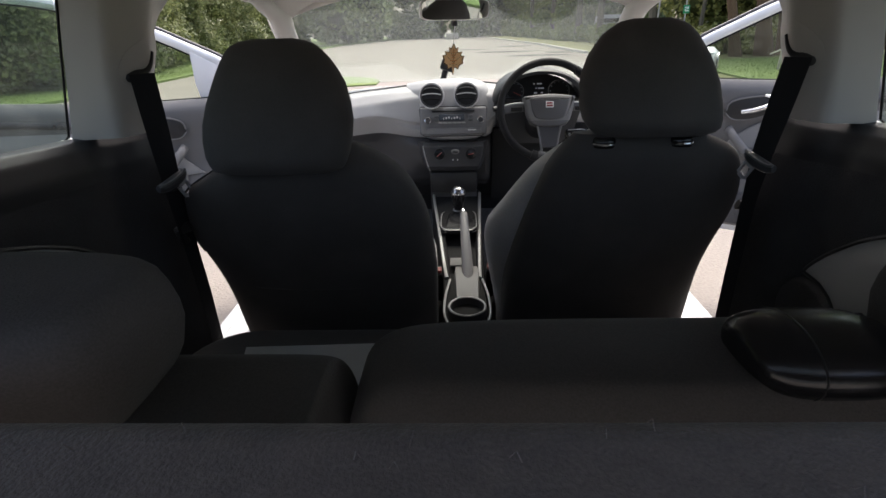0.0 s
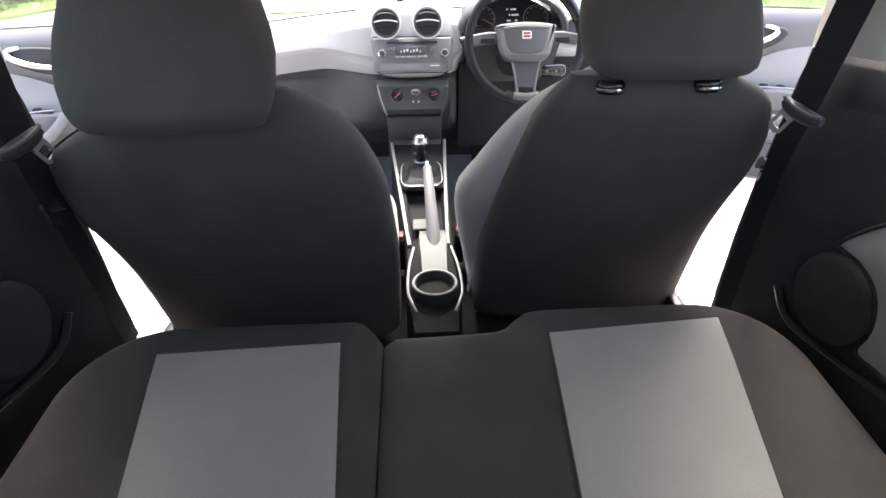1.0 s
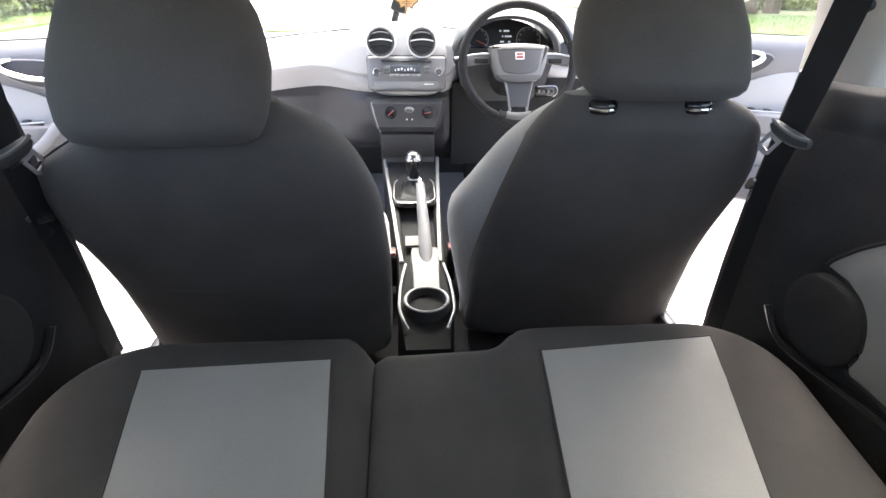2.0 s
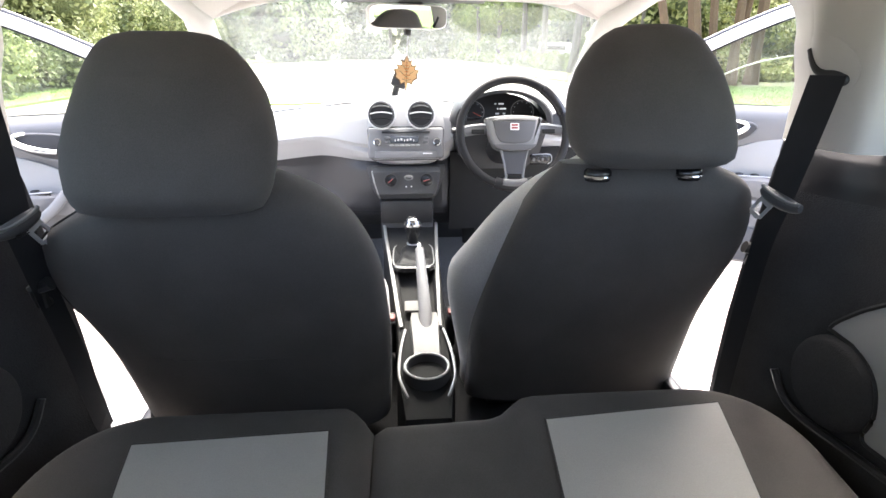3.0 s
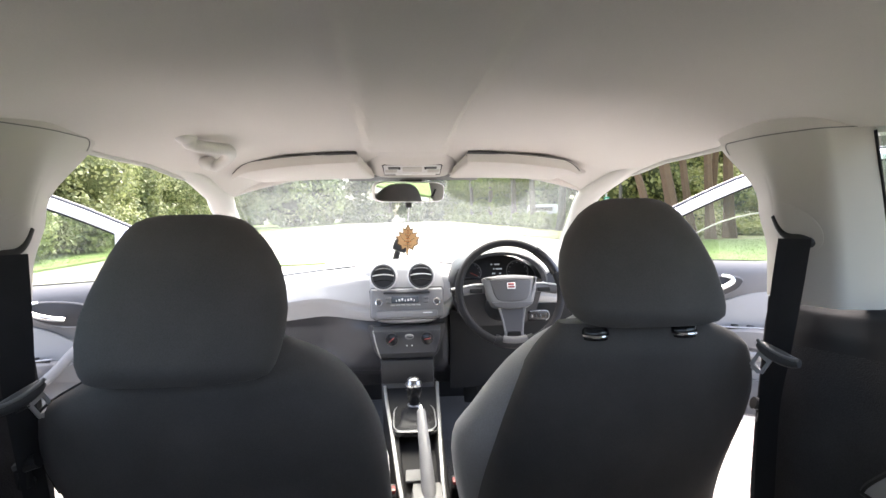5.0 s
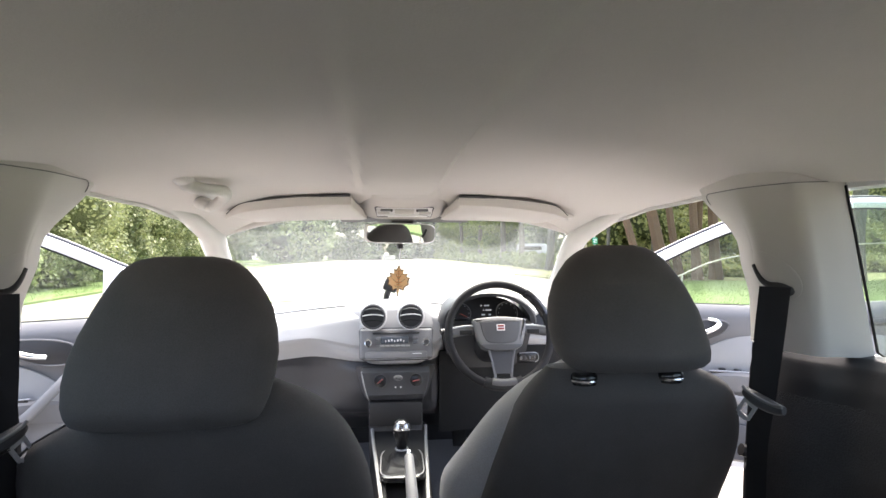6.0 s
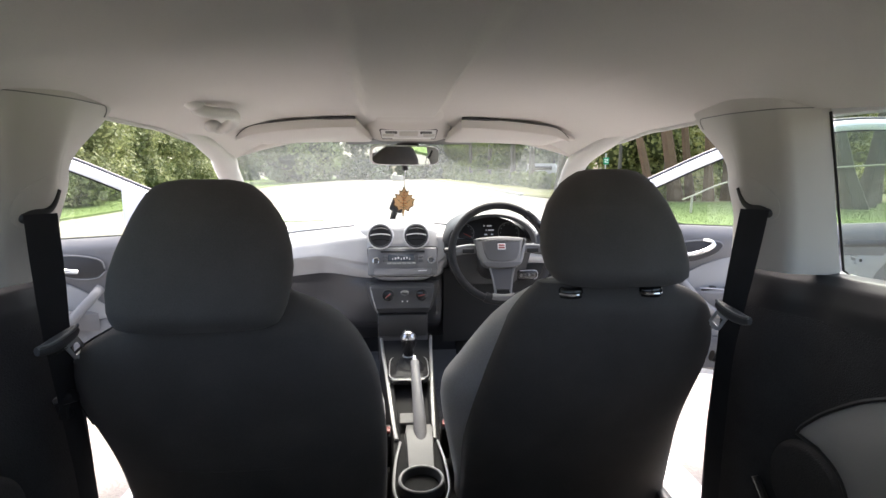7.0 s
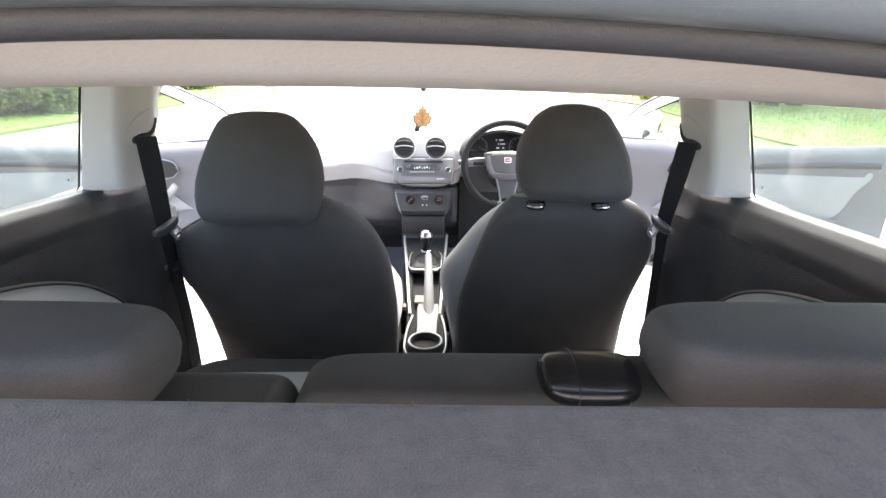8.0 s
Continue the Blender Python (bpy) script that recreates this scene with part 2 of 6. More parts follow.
def loft(bm, rings, cap=True, loop=False):
    rows = [[bm.verts.new(p) for p in ring] for ring in rings]
    k = len(rows[0])
    pairs = list(zip(rows, rows[1:])) + ([(rows[-1], rows[0])] if loop else [])
    for a, b in pairs:
        for i in range(k):
            bm.faces.new((a[i], a[(i + 1) % k], b[(i + 1) % k], b[i]))
    if cap and not loop:
        bm.faces.new(rows[0])
        bm.faces.new(rows[-1])
    return bm


def ring(cx, cy, z, hx, hy, n=28, p=2.6):
    """A rounded-rectangle ring lying at height z."""
    out = []
    for i in range(n):
        a = 2 * math.pi * i / n
        c, s = math.cos(a), math.sin(a)
        out.append(Vector((cx + hx * math.copysign(abs(c) ** (2 / p), c), cy + hy * math.copysign(abs(s) ** (2 / p), s), z)))
    return out


def spline(pts, n=8):
    """Catmull-Rom through the points."""
    pts = [Vector(p) for p in pts]
    q = [pts[0] * 2 - pts[1]] + pts + [pts[-1] * 2 - pts[-2]]
    out = []
    for i in range(1, len(q) - 2):
        for j in range(n):
            t = j / n
            a, b, c, d = q[i - 1:i + 3]
            out.append(0.5 * (2 * b + (c - a) * t + (2 * a - 5 * b + 4 * c - d) * t * t + (3 * b - a - 3 * c + d) * t ** 3))
    return out + [pts[-1]]


def tube(bm, pts, r, n=10, flat=1.0, up=(0, 0, 1), loop=False, ends=None):
    """A sweep of an ellipse (r wide, r*flat along up) along the points."""
    pts = [Vector(p) for p in pts]
    rings = []
    k = len(pts)
    for i, p in enumerate(pts):
        a = pts[(i - 1) % k] if loop or i > 0 else p
        b = pts[(i + 1) % k] if loop or i < k - 1 else p
        d = (b - a).normalized()
        x = d.cross(Vector(up))
        x = x.normalized() if x.length > 1e-4 else d.orthogonal().normalized()
        y = x.cross(d).normalized()
        rr = r if ends is None else r * ends[i] if len(ends) == k else r * (ends[0] + (ends[1] - ends[0]) * i / (k - 1))
        rings.append([p + x * math.cos(2 * math.pi * j / n) * rr + y * math.sin(2 * math.pi * j / n) * rr * flat for j in range(n)])
    return loft(bm, rings, loop=loop)


def sheet(bm, f, nu, nv, off):
    """A slab on the surface f(u, v), 0..1 each, with the offset vector off for its other side."""
    off = Vector(off)
    a = [[bm.verts.new(Vector(f(i / nu, j / nv))) for j in range(nv + 1)] for i in range(nu + 1)]
    b = [[bm.verts.new(v.co + off) for v in row] for row in a]
    for i in range(nu):
        for j in range(nv):
            bm.faces.new((a[i][j], a[i + 1][j], a[i + 1][j + 1], a[i][j + 1]))
            bm.faces.new((b[i][j], b[i][j + 1], b[i + 1][j + 1], b[i + 1][j]))
    for i in range(nu):
        bm.faces.new((a[i][0], b[i][0], b[i + 1][0], a[i + 1][0]))
        bm.faces.new((a[i][nv], a[i + 1][nv], b[i + 1][nv], b[i][nv]))
    for j in range(nv):
        bm.faces.new((a[0][j], a[0][j + 1], b[0][j + 1], b[0][j]))
        bm.faces.new((a[nu][j], b[nu][j], b[nu][j + 1], a[nu][j + 1]))
    return bm


def plate(bm, outline, thick, m, bevel=0.0, seg=2):
    """A flat shape given in x, z of the pose m, thick along its y."""
    b2 = bmesh.new()
    lo = [b2.verts.new((x, 0, z)) for x, z in outline]
    hi = [b2.verts.new((x, thick, z)) for x, z in outline]
    k = len(lo)
    b2.faces.new(lo)
    top = b2.faces.new(hi[::-1])
    for i in range(k):
        b2.faces.new((lo[i], hi[i], hi[(i + 1) % k], lo[(i + 1) % k]))
    bmesh.ops.recalc_face_normals(b2, faces=b2.faces)
    if bevel:
        rim = [e for f in b2.faces if len(f.verts) == k and k > 4 or f is top for e in f.edges]
        bmesh.ops.bevel(b2, geom=list(set(rim)), offset=bevel, segments=seg, profile=0.5, affect="EDGES")
    b2.transform(m)
    join(bm, b2)
    return bm


def disc(bm, c, r, thick, m=None, n=28, bevel=0.0):
    """A short cylinder whose axis is y in its pose."""
    o = [(r * math.cos(2 * math.pi * i / n), r * math.sin(2 * math.pi * i / n)) for i in range(n)]
    return plate(bm, o, thick, Matrix.Translation(c) @ (m or Matrix.Identity(4)), bevel)


def hoop(bm, c, r, w, m=None, n=36, k=8, flat=1.0):
    """A torus round the y axis of its pose."""
    t = Matrix.Translation(c) @ (m or Matrix.Identity(4))
    rings = []
    for i in range(n):
        a = 2 * math.pi * i / n
        rings.append([t @ Vector(((r + w * math.cos(b)) * math.cos(a), w * flat * math.sin(b), (r + w * math.cos(b)) * math.sin(a)))
                      for b in (2 * math.pi * j / k for j in range(k))])
    return loft(bm, rings, loop=True)


def curve(table, x):
    """Smooth interpolation in a small table of pairs."""
    if x <= table[0][0]:
        return table[0][1]
    for (a, p), (b, q) in zip(table, table[1:]):
        if x <= b:
            t = (x - a) / (b - a)
            return p + (q - p) * t * t * (3 - 2 * t)
    return table[-1][1]


def line(table, x):
    xs, ys = zip(*table)
    return float(np.interp(x, xs, ys))


# ---- the ground ----
def flat_patch(name, outline, z, thick, material, label, kind="structure", parent=None, category=""):
    bm = plate(bmesh.new(), outline, thick, Matrix.Translation((0, 0, z - thick)) @ Matrix(((1, 0, 0, 0), (0, 0, 1, 0), (0, 1, 0, 0), (0, 0, 0, 1))))
    ob = part(name, bm, material, parent)
    return tagged(ob, label, category or name.replace("_", " "), kind=kind)


bm = bmesh.new()
sheet(bm, lambda u, v: (-700 + 1400 * u, -700 + 1400 * v, 0.0), 8, 8, (0, 0, -0.2))
tagged(part("ground", bm, ASPHALT), "pale worn tarmac of an open car park", "ground", kind="structure")


# ---- the shell of the car ----
car = thing("car", (0, 1.2, 0), "white three door hatchback body standing on tarmac", "car")

ZC = [(0.04, 1.266), (0.065, 1.252), (0.095, 1.244), (0.14, 1.252), (0.3, 1.300), (0.6, 1.333), (1.0, 1.342), (1.4, 1.334), (1.74, 1.306)]
ZE = [(0.04, 1.225), (0.1, 1.212), (0.3, 1.225), (0.6, 1.245), (1.0, 1.272), (1.3, 1.266), (1.5, 1.248), (1.74, 1.20)]
XS = [(-0.02, 0.53), (0.3, 0.62), (0.6, 0.655), (0.86, 0.655), (1.0, 0.61), (1.09, 0.585), (1.4, 0.58), (1.74, 0.555)]


def liner(u, v):
    y = 0.04 + 1.70 * v
    k = 2 * u - 1
    x = line(XS, y) * k
    z = curve(ZC, y) - (curve(ZC, y) - curve(ZE, y)) * abs(k) ** line([(0.1, 2.0), (0.4, 3.2)], y)
    # flat middle, then a soft bend down to the sides
    q = abs(k)
    bend = 0.10 * (q / 0.6) ** 2 if q < 0.6 else 0.10 + 0.90 * (0.35 * (q - 0.6) / 0.4 + 0.65 * ((q - 0.6) / 0.4) ** 1.6) if q > 0.64 else 0.10 + 0.9 * (q - 0.6) / 0.04 * (0.35 * 0.1 + 0.65 * 0.1 ** 1.6)
    z += ((curve(ZC, y) - curve(ZE, y)) * (q ** line([(0.1, 2.0), (0.4, 3.2)], y) - bend)) * curve([(0.30, 0.0), (0.55, 1.0)], y)
    band = 1 - min(1, max(0, (abs(x + line([(0.6, 0.0), (1.5, 0.03)], y)) - line([(0.6, 0.072), (1.5, 0.088)], y)) / 0.022))
    band = band * band * (3 - 2 * band)
    z -= band * curve([(0.25, 0.0), (0.55, 0.010), (1.2, 0.026), (1.45, 0.022), (1.6, 0.0), (1.74, 0.0)], y)
    return (x, y, z)


part("headliner", sheet(bmesh.new(), liner, 110, 70, (0, 0, 0.012)), LINER, car, "warm grey cloth headliner with a raised centre band")


def roof(u, v):
    y = -0.05 + 1.82 * v
    k = 2 * u - 1
    x = (line(XS, y) + 0.035) * k
    return (x, y, max(curve(ZC, y), 1.29) + 0.05 - 0.075 * abs(k) ** 3)


part("roof_panel", sheet(bmesh.new(), roof, 24, 30, (0, 0, 0.02)), PAINT, car)

# rear edge of the opening: rubber seal and painted flange over the liner's lip
rear = [(x, 0.028 - 0.02 * (x / 0.55) ** 2, 1.272 - 0.066 * abs(x / 0.55) ** 2) for x in np.linspace(-0.56, 0.56, 31)]
part("tailgate_seal", tube(bmesh.new(), rear, 0.009, 10), DASHDARK, car, "dark rubber tailgate seal")
part("rear_header", tube(bmesh.new(), [(x, y - 0.022, z + 0.014) for x, y, z in rear], 0.014, 12), HEADER, car)
part("tailgate_hinge_strip", tube(bmesh.new(), [(x, y - 0.05, z + 0.034) for x, y, z in rear], 0.018, 12), HEADER, car)

for s in (-1, 1):
    # roof side rail with door seal
    rail = [(s * (line(XS, y) + 0.030), y, curve(ZE, y) + 0.028) for y in np.linspace(0.02, 1.74, 40)]
    part("roof_rail", tube(bmesh.new(), rail, 0.020, 10, 0.9), PAINT, car)
    seal = [(s * (line(XS, y) + 0.004), y, curve(ZE, y) - 0.001) for y in np.linspace(1.07, 1.74, 24)]
    seal += spline([(s * 0.568, 1.78, 1.172), (s * 0.62, 2.04, 1.055), (s * 0.672, 2.3, 0.935)], 8)
    seal = [(p[0] + curve([(1.5, 0.0), (1.69, 0.55), (1.84, 1.0)], p[1]) * (-0.042 if s < 0 else 0.012), p[1], p[2]) for p in seal]
    part("door_seal", tube(bmesh.new(), seal, 0.006, 8), PILLAR, car)
    # front pillar
    pil = spline([(s * 0.606, 1.08, 1.296), (s * 0.590, 1.25, 1.292), (s * 0.577, 1.42, 1.272), (s * 0.563, 1.58, 1.243), (s * 0.552, 1.69, 1.218), (s * 0.560, 1.82, 1.176), (s * 0.602, 2.05, 1.072), (s * 0.672, 2.44, 0.905)], 8)
    pil = [Vector((p.x + curve([(1.5, 0.0), (1.69, 0.55), (1.84, 1.0)], p.y) * (-0.042 if s < 0 else 0.012), p.y, p.z)) for p in pil]
    part("front_pillar", tube(bmesh.new(), pil, 0.036, 14, 0.75, ends=[0.22 + 0.80 * curve([(0.0, 0.0), (36.0, 1.0)], i) for i in range(len(pil))]), PILLAR, car, "pale grey front pillar trim")
    part("pillar_skin", tube(bmesh.new(), [(p.x + s * 0.03, p.y + 0.02, p.z + 0.022) for p in pil[32:]], 0.026, 10), PAINT, car)

    # middle pillar trim: five uprights from the window's edge to the door opening
    def pillar(u, v, s=s):
        z = 0.982 + (1.30 - 0.982) * v
        def arc(p, q, r):
            a, b, c = (z - 0.98), (z - 1.13), (z - 1.30)
            return p * b * c / 0.048 - q * a * c / 0.0255 + r * a * b / 0.0544

        w = [Vector((arc(p[0], q[0], r[0]), arc(p[1], q[1], r[1]), z)) for p, q, r in (
            ((0.757, 0.925), (0.708, 0.905), (0.655, 0.880)), ((0.670, 0.941), (0.642, 0.926), (0.582, 0.904)),
            ((0.655, 0.985), (0.616, 0.972), (0.560, 0.955)), ((0.648, 1.010), (0.606, 0.995), (0.550, 0.985)))]
        w.append(Vector((curve([(0.98, 0.664), (1.06, 0.662), (1.16, 0.640), (1.30, 0.552)], z), 1.085 + 0.012 * max(0, (z - 1.2) / 0.1) - (0.018 * max(0, (1.14 - z) / 0.16) if s < 0 else 0), z)))
        p = Vector((0, 0, 0))
        for d in (-0.05, -0.025, 0.0, 0.025, 0.05):
            t = min(0.9999, max(0.0, u + d * min(1.0, u * 12, (1 - u) * 12)))
            i = next(i for i, b in enumerate((0.30, 0.50, 0.62, 1.0)) if t < b)
            a, b = (0.0, 0.30, 0.50, 0.62, 1.0)[i:i + 2]
            p += w[i].lerp(w[i + 1], (t - a) / (b - a)) / 5
        return (s * p.x, p.y, z)

    def on_pillar(y, z, s=s, lift=0.0):
        v = (z - 0.982) / 0.318
        lo, hi = 0.0, 1.0
        for i in range(14):
            mid = (lo + hi) / 2
            lo, hi = (mid, hi) if pillar(mid, v)[1] < y else (lo, mid)
        return Vector(pillar(lo, v)) + Vector((-s * 0.8, -0.6, 0)) * lift

    vt = 0.945 if s < 0 else 0.902
    part("middle_pillar_trim", sheet(bmesh.new(), lambda u, v: pillar(u, v * vt), 48, 16, (s * 0.004, 0.012, 0)), TRIM, car, "light grey plastic middle pillar trim")
    part("liner_return", sheet(bmesh.new(), lambda u, v: pillar(u * 0.97, vt + (1 - vt) * v), 48, 4, (s * 0.004, 0.012, 0)), LINER, car, "headliner cloth turned down to the pillar")
    def guide(u, v, s=s):
        a, r = 2 * math.pi * u, v
        p = Vector(pillar(0.545 + 0.185 * r * math.cos(a), 0.43 + (0.12 if math.sin(a) > 0 else 0.13) * r * math.sin(a) + 0.05 * r * math.cos(a)))
        return p + Vector((-s * 0.0008, -0.0006, 0)) * (1 - r ** 10) + Vector((-s * 0.001, -0.001, 0))

    part("belt_guide", sheet(bmesh.new(), guide, 32, 10, (s * 0.004, 0.002, 0)), TRIM, car, "light grey belt guide cover")
    part("guide_slot", tube(bmesh.new(), spline([on_pillar(y, z, s, 0.002) for y, z in ((0.961, 1.091), (0.966, 1.096), (0.974, 1.099), (0.985, 1.100), (0.996, 1.106), (1.006, 1.118), (1.016, 1.135))], 4), 0.0062, 10, 1.0, ends=(1.3, 0.75)), BLACK, car)
    bm = bmesh.new()
    bmesh.ops.create_uvsphere(bm, u_segments=14, v_segments=10, radius=0.0095, matrix=Matrix.Translation(on_pillar(0.962, 1.092, s, 0.001)))
    part("slot_end", bm, BLACK, car)
    part("pillar_gap", tube(bmesh.new(), [Vector(pillar(u, v)) - Vector((s * 0.001, 0.001, 0)) for u, v in [(0.985, vt - 0.060), (0.979, vt - 0.040), (0.970, vt - 0.025), (0.957, vt - 0.012), (0.94, vt - 0.004)] + [(k, vt) for k in np.linspace(0.92, 0.05, 20)]], 0.0009, 6), GRIP, car)

    # dark quarter trim under the side window
    def quarter(u, v, s=s):
        y = 1.088 - 1.35 * u
        fwd = max(0, 1 - 12 * u) * line([(0.0, 0.0), (0.3, -0.010), (0.55, -0.004), (0.8, 0.016)] if s > 0 else [(0.0, -0.018), (0.3, -0.034), (0.55, -0.026), (0.8, -0.006)], v)
        top = 0.985 + 0.06 * max(0, 0.93 - y)
        xw = line([(0.93, 0.757), (0.98, 0.70), (1.088, 0.666)], y) if y > 0.93 else 0.757 - 0.012 * (0.93 - y)
        k = line([(0.93, 1.0), (0.985, 0.50), (1.088, 0.30)], y)
        prof = [(0.0, xw, top), (0.12, xw - 0.018 * k, top - 0.004), (0.25, xw - 0.034 * k, top - 0.020), (0.4, xw - 0.046 * k, top - 0.055),
                (0.55, xw - 0.052 * k, top - 0.12), (0.7, xw - 0.056 * k, 0.72), (1.0, xw - 0.046 * k, 0.36)]
        return (s * line([(a, b) for a, b, c in prof], v), y + fwd, line([(a, c) for a, b, c in prof], v))

    part("quarter_trim", sheet(bmesh.new(), lambda u, v: quarter(u, v * 0.46), 40, 20, (s * 0.02, 0, -0.008)), DARKTRIM, car, "black moulded plastic window shoulder")
    part("side_lining", sheet(bmesh.new(), lambda u, v: quarter(u, 0.46 + 0.54 * v), 40, 20, (s * 0.02, 0, -0.008)), TRIMFELT, car, "black felt covered rear side lining")
    # light insert with piping on the rear side trim
    ins = spline([(0.911, 0, 0.687), (0.902, 0, 0.704), (0.882, 0, 0.728), (0.855, 0, 0.756), (0.798, 0, 0.803), (0.745, 0, 0.834), (0.685, 0, 0.860), (0.60, 0, 0.886), (0.48, 0, 0.905), (0.38, 0, 0.90), (0.33, 0, 0.74), (0.38, 0, 0.57), (0.60, 0, 0.548), (0.74, 0, 0.549), (0.793, 0, 0.550), (0.790, 0, 0.597), (0.802, 0, 0.640), (0.826, 0, 0.668), (0.862, 0, 0.684)], 5)
    m = Matrix.Translation((s * 0.712, 0, 0)) @ Matrix(((0, -s, 0, 0), (1, 0, 0, 0), (0, 0, 1, 0), (0, 0, 0, 1)))
    arm = part("side_insert", plate(bmesh.new(), [(p.x, p.z) for p in ins], 0.018, m, 0.006), INSERT, car, "grey padded insert with dark piping")
    part("piping", tube(bmesh.new(), [(s * 0.696, p.x, p.z) for p in ins], 0.0042, 6, loop=True), BLACK, arm)
    knee = [(0.876 + 0.083 * math.cos(k), 0.600 + 0.083 * math.sin(k)) for k in np.linspace(0, 2 * math.pi, 41)[:-1]]
    part("side_bolster", plate(bmesh.new(), knee, 0.030, m, 0.015, 4), TRIMFELT, car, "round black felt bolster before the insert")
    low = spline([(s * 0.676, 0.975, 0.56), (s * 0.682, 0.945, 0.520), (s * 0.688, 0.90, 0.505), (s * 0.694, 0.80, 0.515), (s * 0.698, 0.66, 0.53), (s * 0.70, 0.45, 0.54)], 6)
    part("lining_edge", tube(bmesh.new(), low, 0.0075, 8), DARKTRIM, car, "moulded lower edge of the side lining")
    part("sill_trim", box((s * 0.625, 0.54, 0.425), (0.05, 0.75, 0.05), 0.02, 3), DARKTRIM, car)

    # side window and its seal
    bm = bmesh.new()
    sheet(bm, lambda u, v, s=s: (s * ((0.766 - 0.012 * u) * (1 - v) + 0.672 * v), (0.930 - 0.78 * u) * (1 - v) + (0.885 - 0.66 * u) * v, (0.980 + 0.05 * u) * (1 - v) + (1.262 - 0.02 * u) * v), 6, 4, (s * 0.004, 0, 0))
    pane = part("quarter_window", bm, GLASS, car, "fixed rear side window with a small etched mark")
    pane.visible_shadow = False
    part("window_seal", tube(bmesh.new(), [(s * 0.665, 0.885, 1.262), (s * 0.763, 0.927, 0.990), (s * 0.757, 0.905, 0.984), (s * 0.752, 0.15, 1.03)], 0.0022, 8), RUBBER, pane)
    for i, (a, b, w, h) in enumerate(((0.893, 1.024, 0.016, 0.0012), (0.895, 1.0185, 0.010, 0.0012), (0.895, 1.0155, 0.010, 0.0012), (0.893, 1.010, 0.006, 0.0012), (0.881, 1.017, 0.005, 0.005))):
        zz = (b - 0.98) / 0.28
        part("etched_mark", box((s * (0.764 - 0.094 * zz) - s * 0.004, a, b), (0.0006, w, h), 0), DOORGREY, pane)
    part("window_rim", tube(bmesh.new(), [(s * 0.682, 0.895, 1.268), (s * 0.678, 0.2, 1.246)], 0.013, 8), PAINT, car)
    # rear pillar, outer skin, sills
    bm = bmesh.new()
    loft(bm, [[Vector((s * x, y, z)) for x, y in ((0.60 - 0.04 * k, 0.21 - 0.02 * k), (0.772 - 0.1 * k, 0.23 + 0.0 * k), (0.76 - 0.12 * k, -0.34 + 0.31 * k), (0.60 - 0.05 * k, -0.34 + 0.33 * k))] for k, z in ((0, 0.95), (0.5, 1.10), (1, 1.26))])
    part("rear_pillar", bm, TRIM, car)
    bm = bmesh.new()
    sheet(bm, lambda u, v, s=s: (s * (0.79 + 0.035 * math.sin(math.pi * v) - 0.04 * max(0, u - 0.6)), 1.12 - 1.55 * u, 0.27 + 0.71 * v), 16, 10, (-s * 0.02, 0, 0))
    part("rear_wing", bm, PAINT, car)
    part("door_sill", box((s * 0.639, 1.70, 0.365), (0.072, 1.25, 0.07), 0.012, 3), PAINT, car, "white painted door sill")
    part("sill_skirt", box((s * 0.715, 1.70, 0.29), (0.09, 1.30, 0.13), 0.03, 3), PAINT, car)
    part("sill_plate", box((s * 0.592, 1.65, 0.375), (0.030, 1.1, 0.05), 0.008), DARKTRIM, car)
    bm = bmesh.new()
    sheet(bm, lambda u, v, s=s: (s * (0.79 + 0.035 * math.sin(math.pi * v) - 0.14 * u ** 3), 2.28 + 1.12 * u, 0.30 + (0.60 - 0.12 * u * u) * v), 16, 10, (-s * 0.02, 0, 0))
    part("front_wing", bm, PAINT, car)
    for y in (0.28, 2.80):
        w = part("wheel", disc(bmesh.new(), (s * 0.73 - 0.09, y, 0.30), 0.30, 0.18, Euler((0, 0, radians(-90))).to_matrix().to_4x4(), 40, 0.03), RUBBER, car)
        part("rim", disc(bmesh.new(), (s * 0.825 - 0.01, y, 0.30), 0.19, 0.02, Euler((0, 0, radians(-90))).to_matrix().to_4x4(), 32, 0.008), SILVER, w)

part("bonnet", sheet(bmesh.new(), lambda u, v: ((2 * u - 1) * (0.80 - 0.12 * v ** 3), 2.36 + 1.02 * v, 0.925 - 0.055 * v - 0.13 * v ** 3 - 0.06 * abs(2 * u - 1) ** 3), 20, 16, (0, 0, -0.02)), PAINT, car)
part("front_bumper", box((0, 3.40, 0.50), (1.42, 0.16, 0.46), 0.07, 4), PAINT, car)
part("bulkhead", box((0, 2.46, 0.58), (1.36, 0.04, 0.60), 0.01), BLACK, car)
part("floor_carpet", box((0, 1.10, 0.275), (1.20, 2.75, 0.05), 0.01), CARPET, car)
part("boot_floor", box((0, -0.03, 0.52), (1.16, 0.66, 0.03), 0.005), CARPET, car)
part("tail_panel", box((0, -0.40, 0.50), (1.50, 0.10, 0.50), 0.04, 3), PAINT, car)
part("tail_trim", box((0, -0.335, 0.66), (1.10, 0.05, 0.22), 0.02, 3), DARKTRIM, car)

# the tailgate stands open above the boot
GATE_UP = radians(24)


def gate(x, d, w=0.0):
    """A place on the open tailgate: d along it from the hinges, w above it."""
    return Vector((x, -0.055 - d * math.cos(GATE_UP) - w * math.sin(GATE_UP), 1.325 + d * math.sin(GATE_UP) + w * math.cos(GATE_UP) - 0.06 * (x / 0.56) ** 2))


def gate_slab(x0, x1, d0, d1, w, thick):
    return sheet(bmesh.new(), lambda u, v: gate(x0 + (x1 - x0) * u, d0 + (d1 - d0) * v, w + 0.05 * math.sin(math.pi * v) * (d1 - d0)), 20, 10, gate(0, 0, thick) - gate(0, 0))


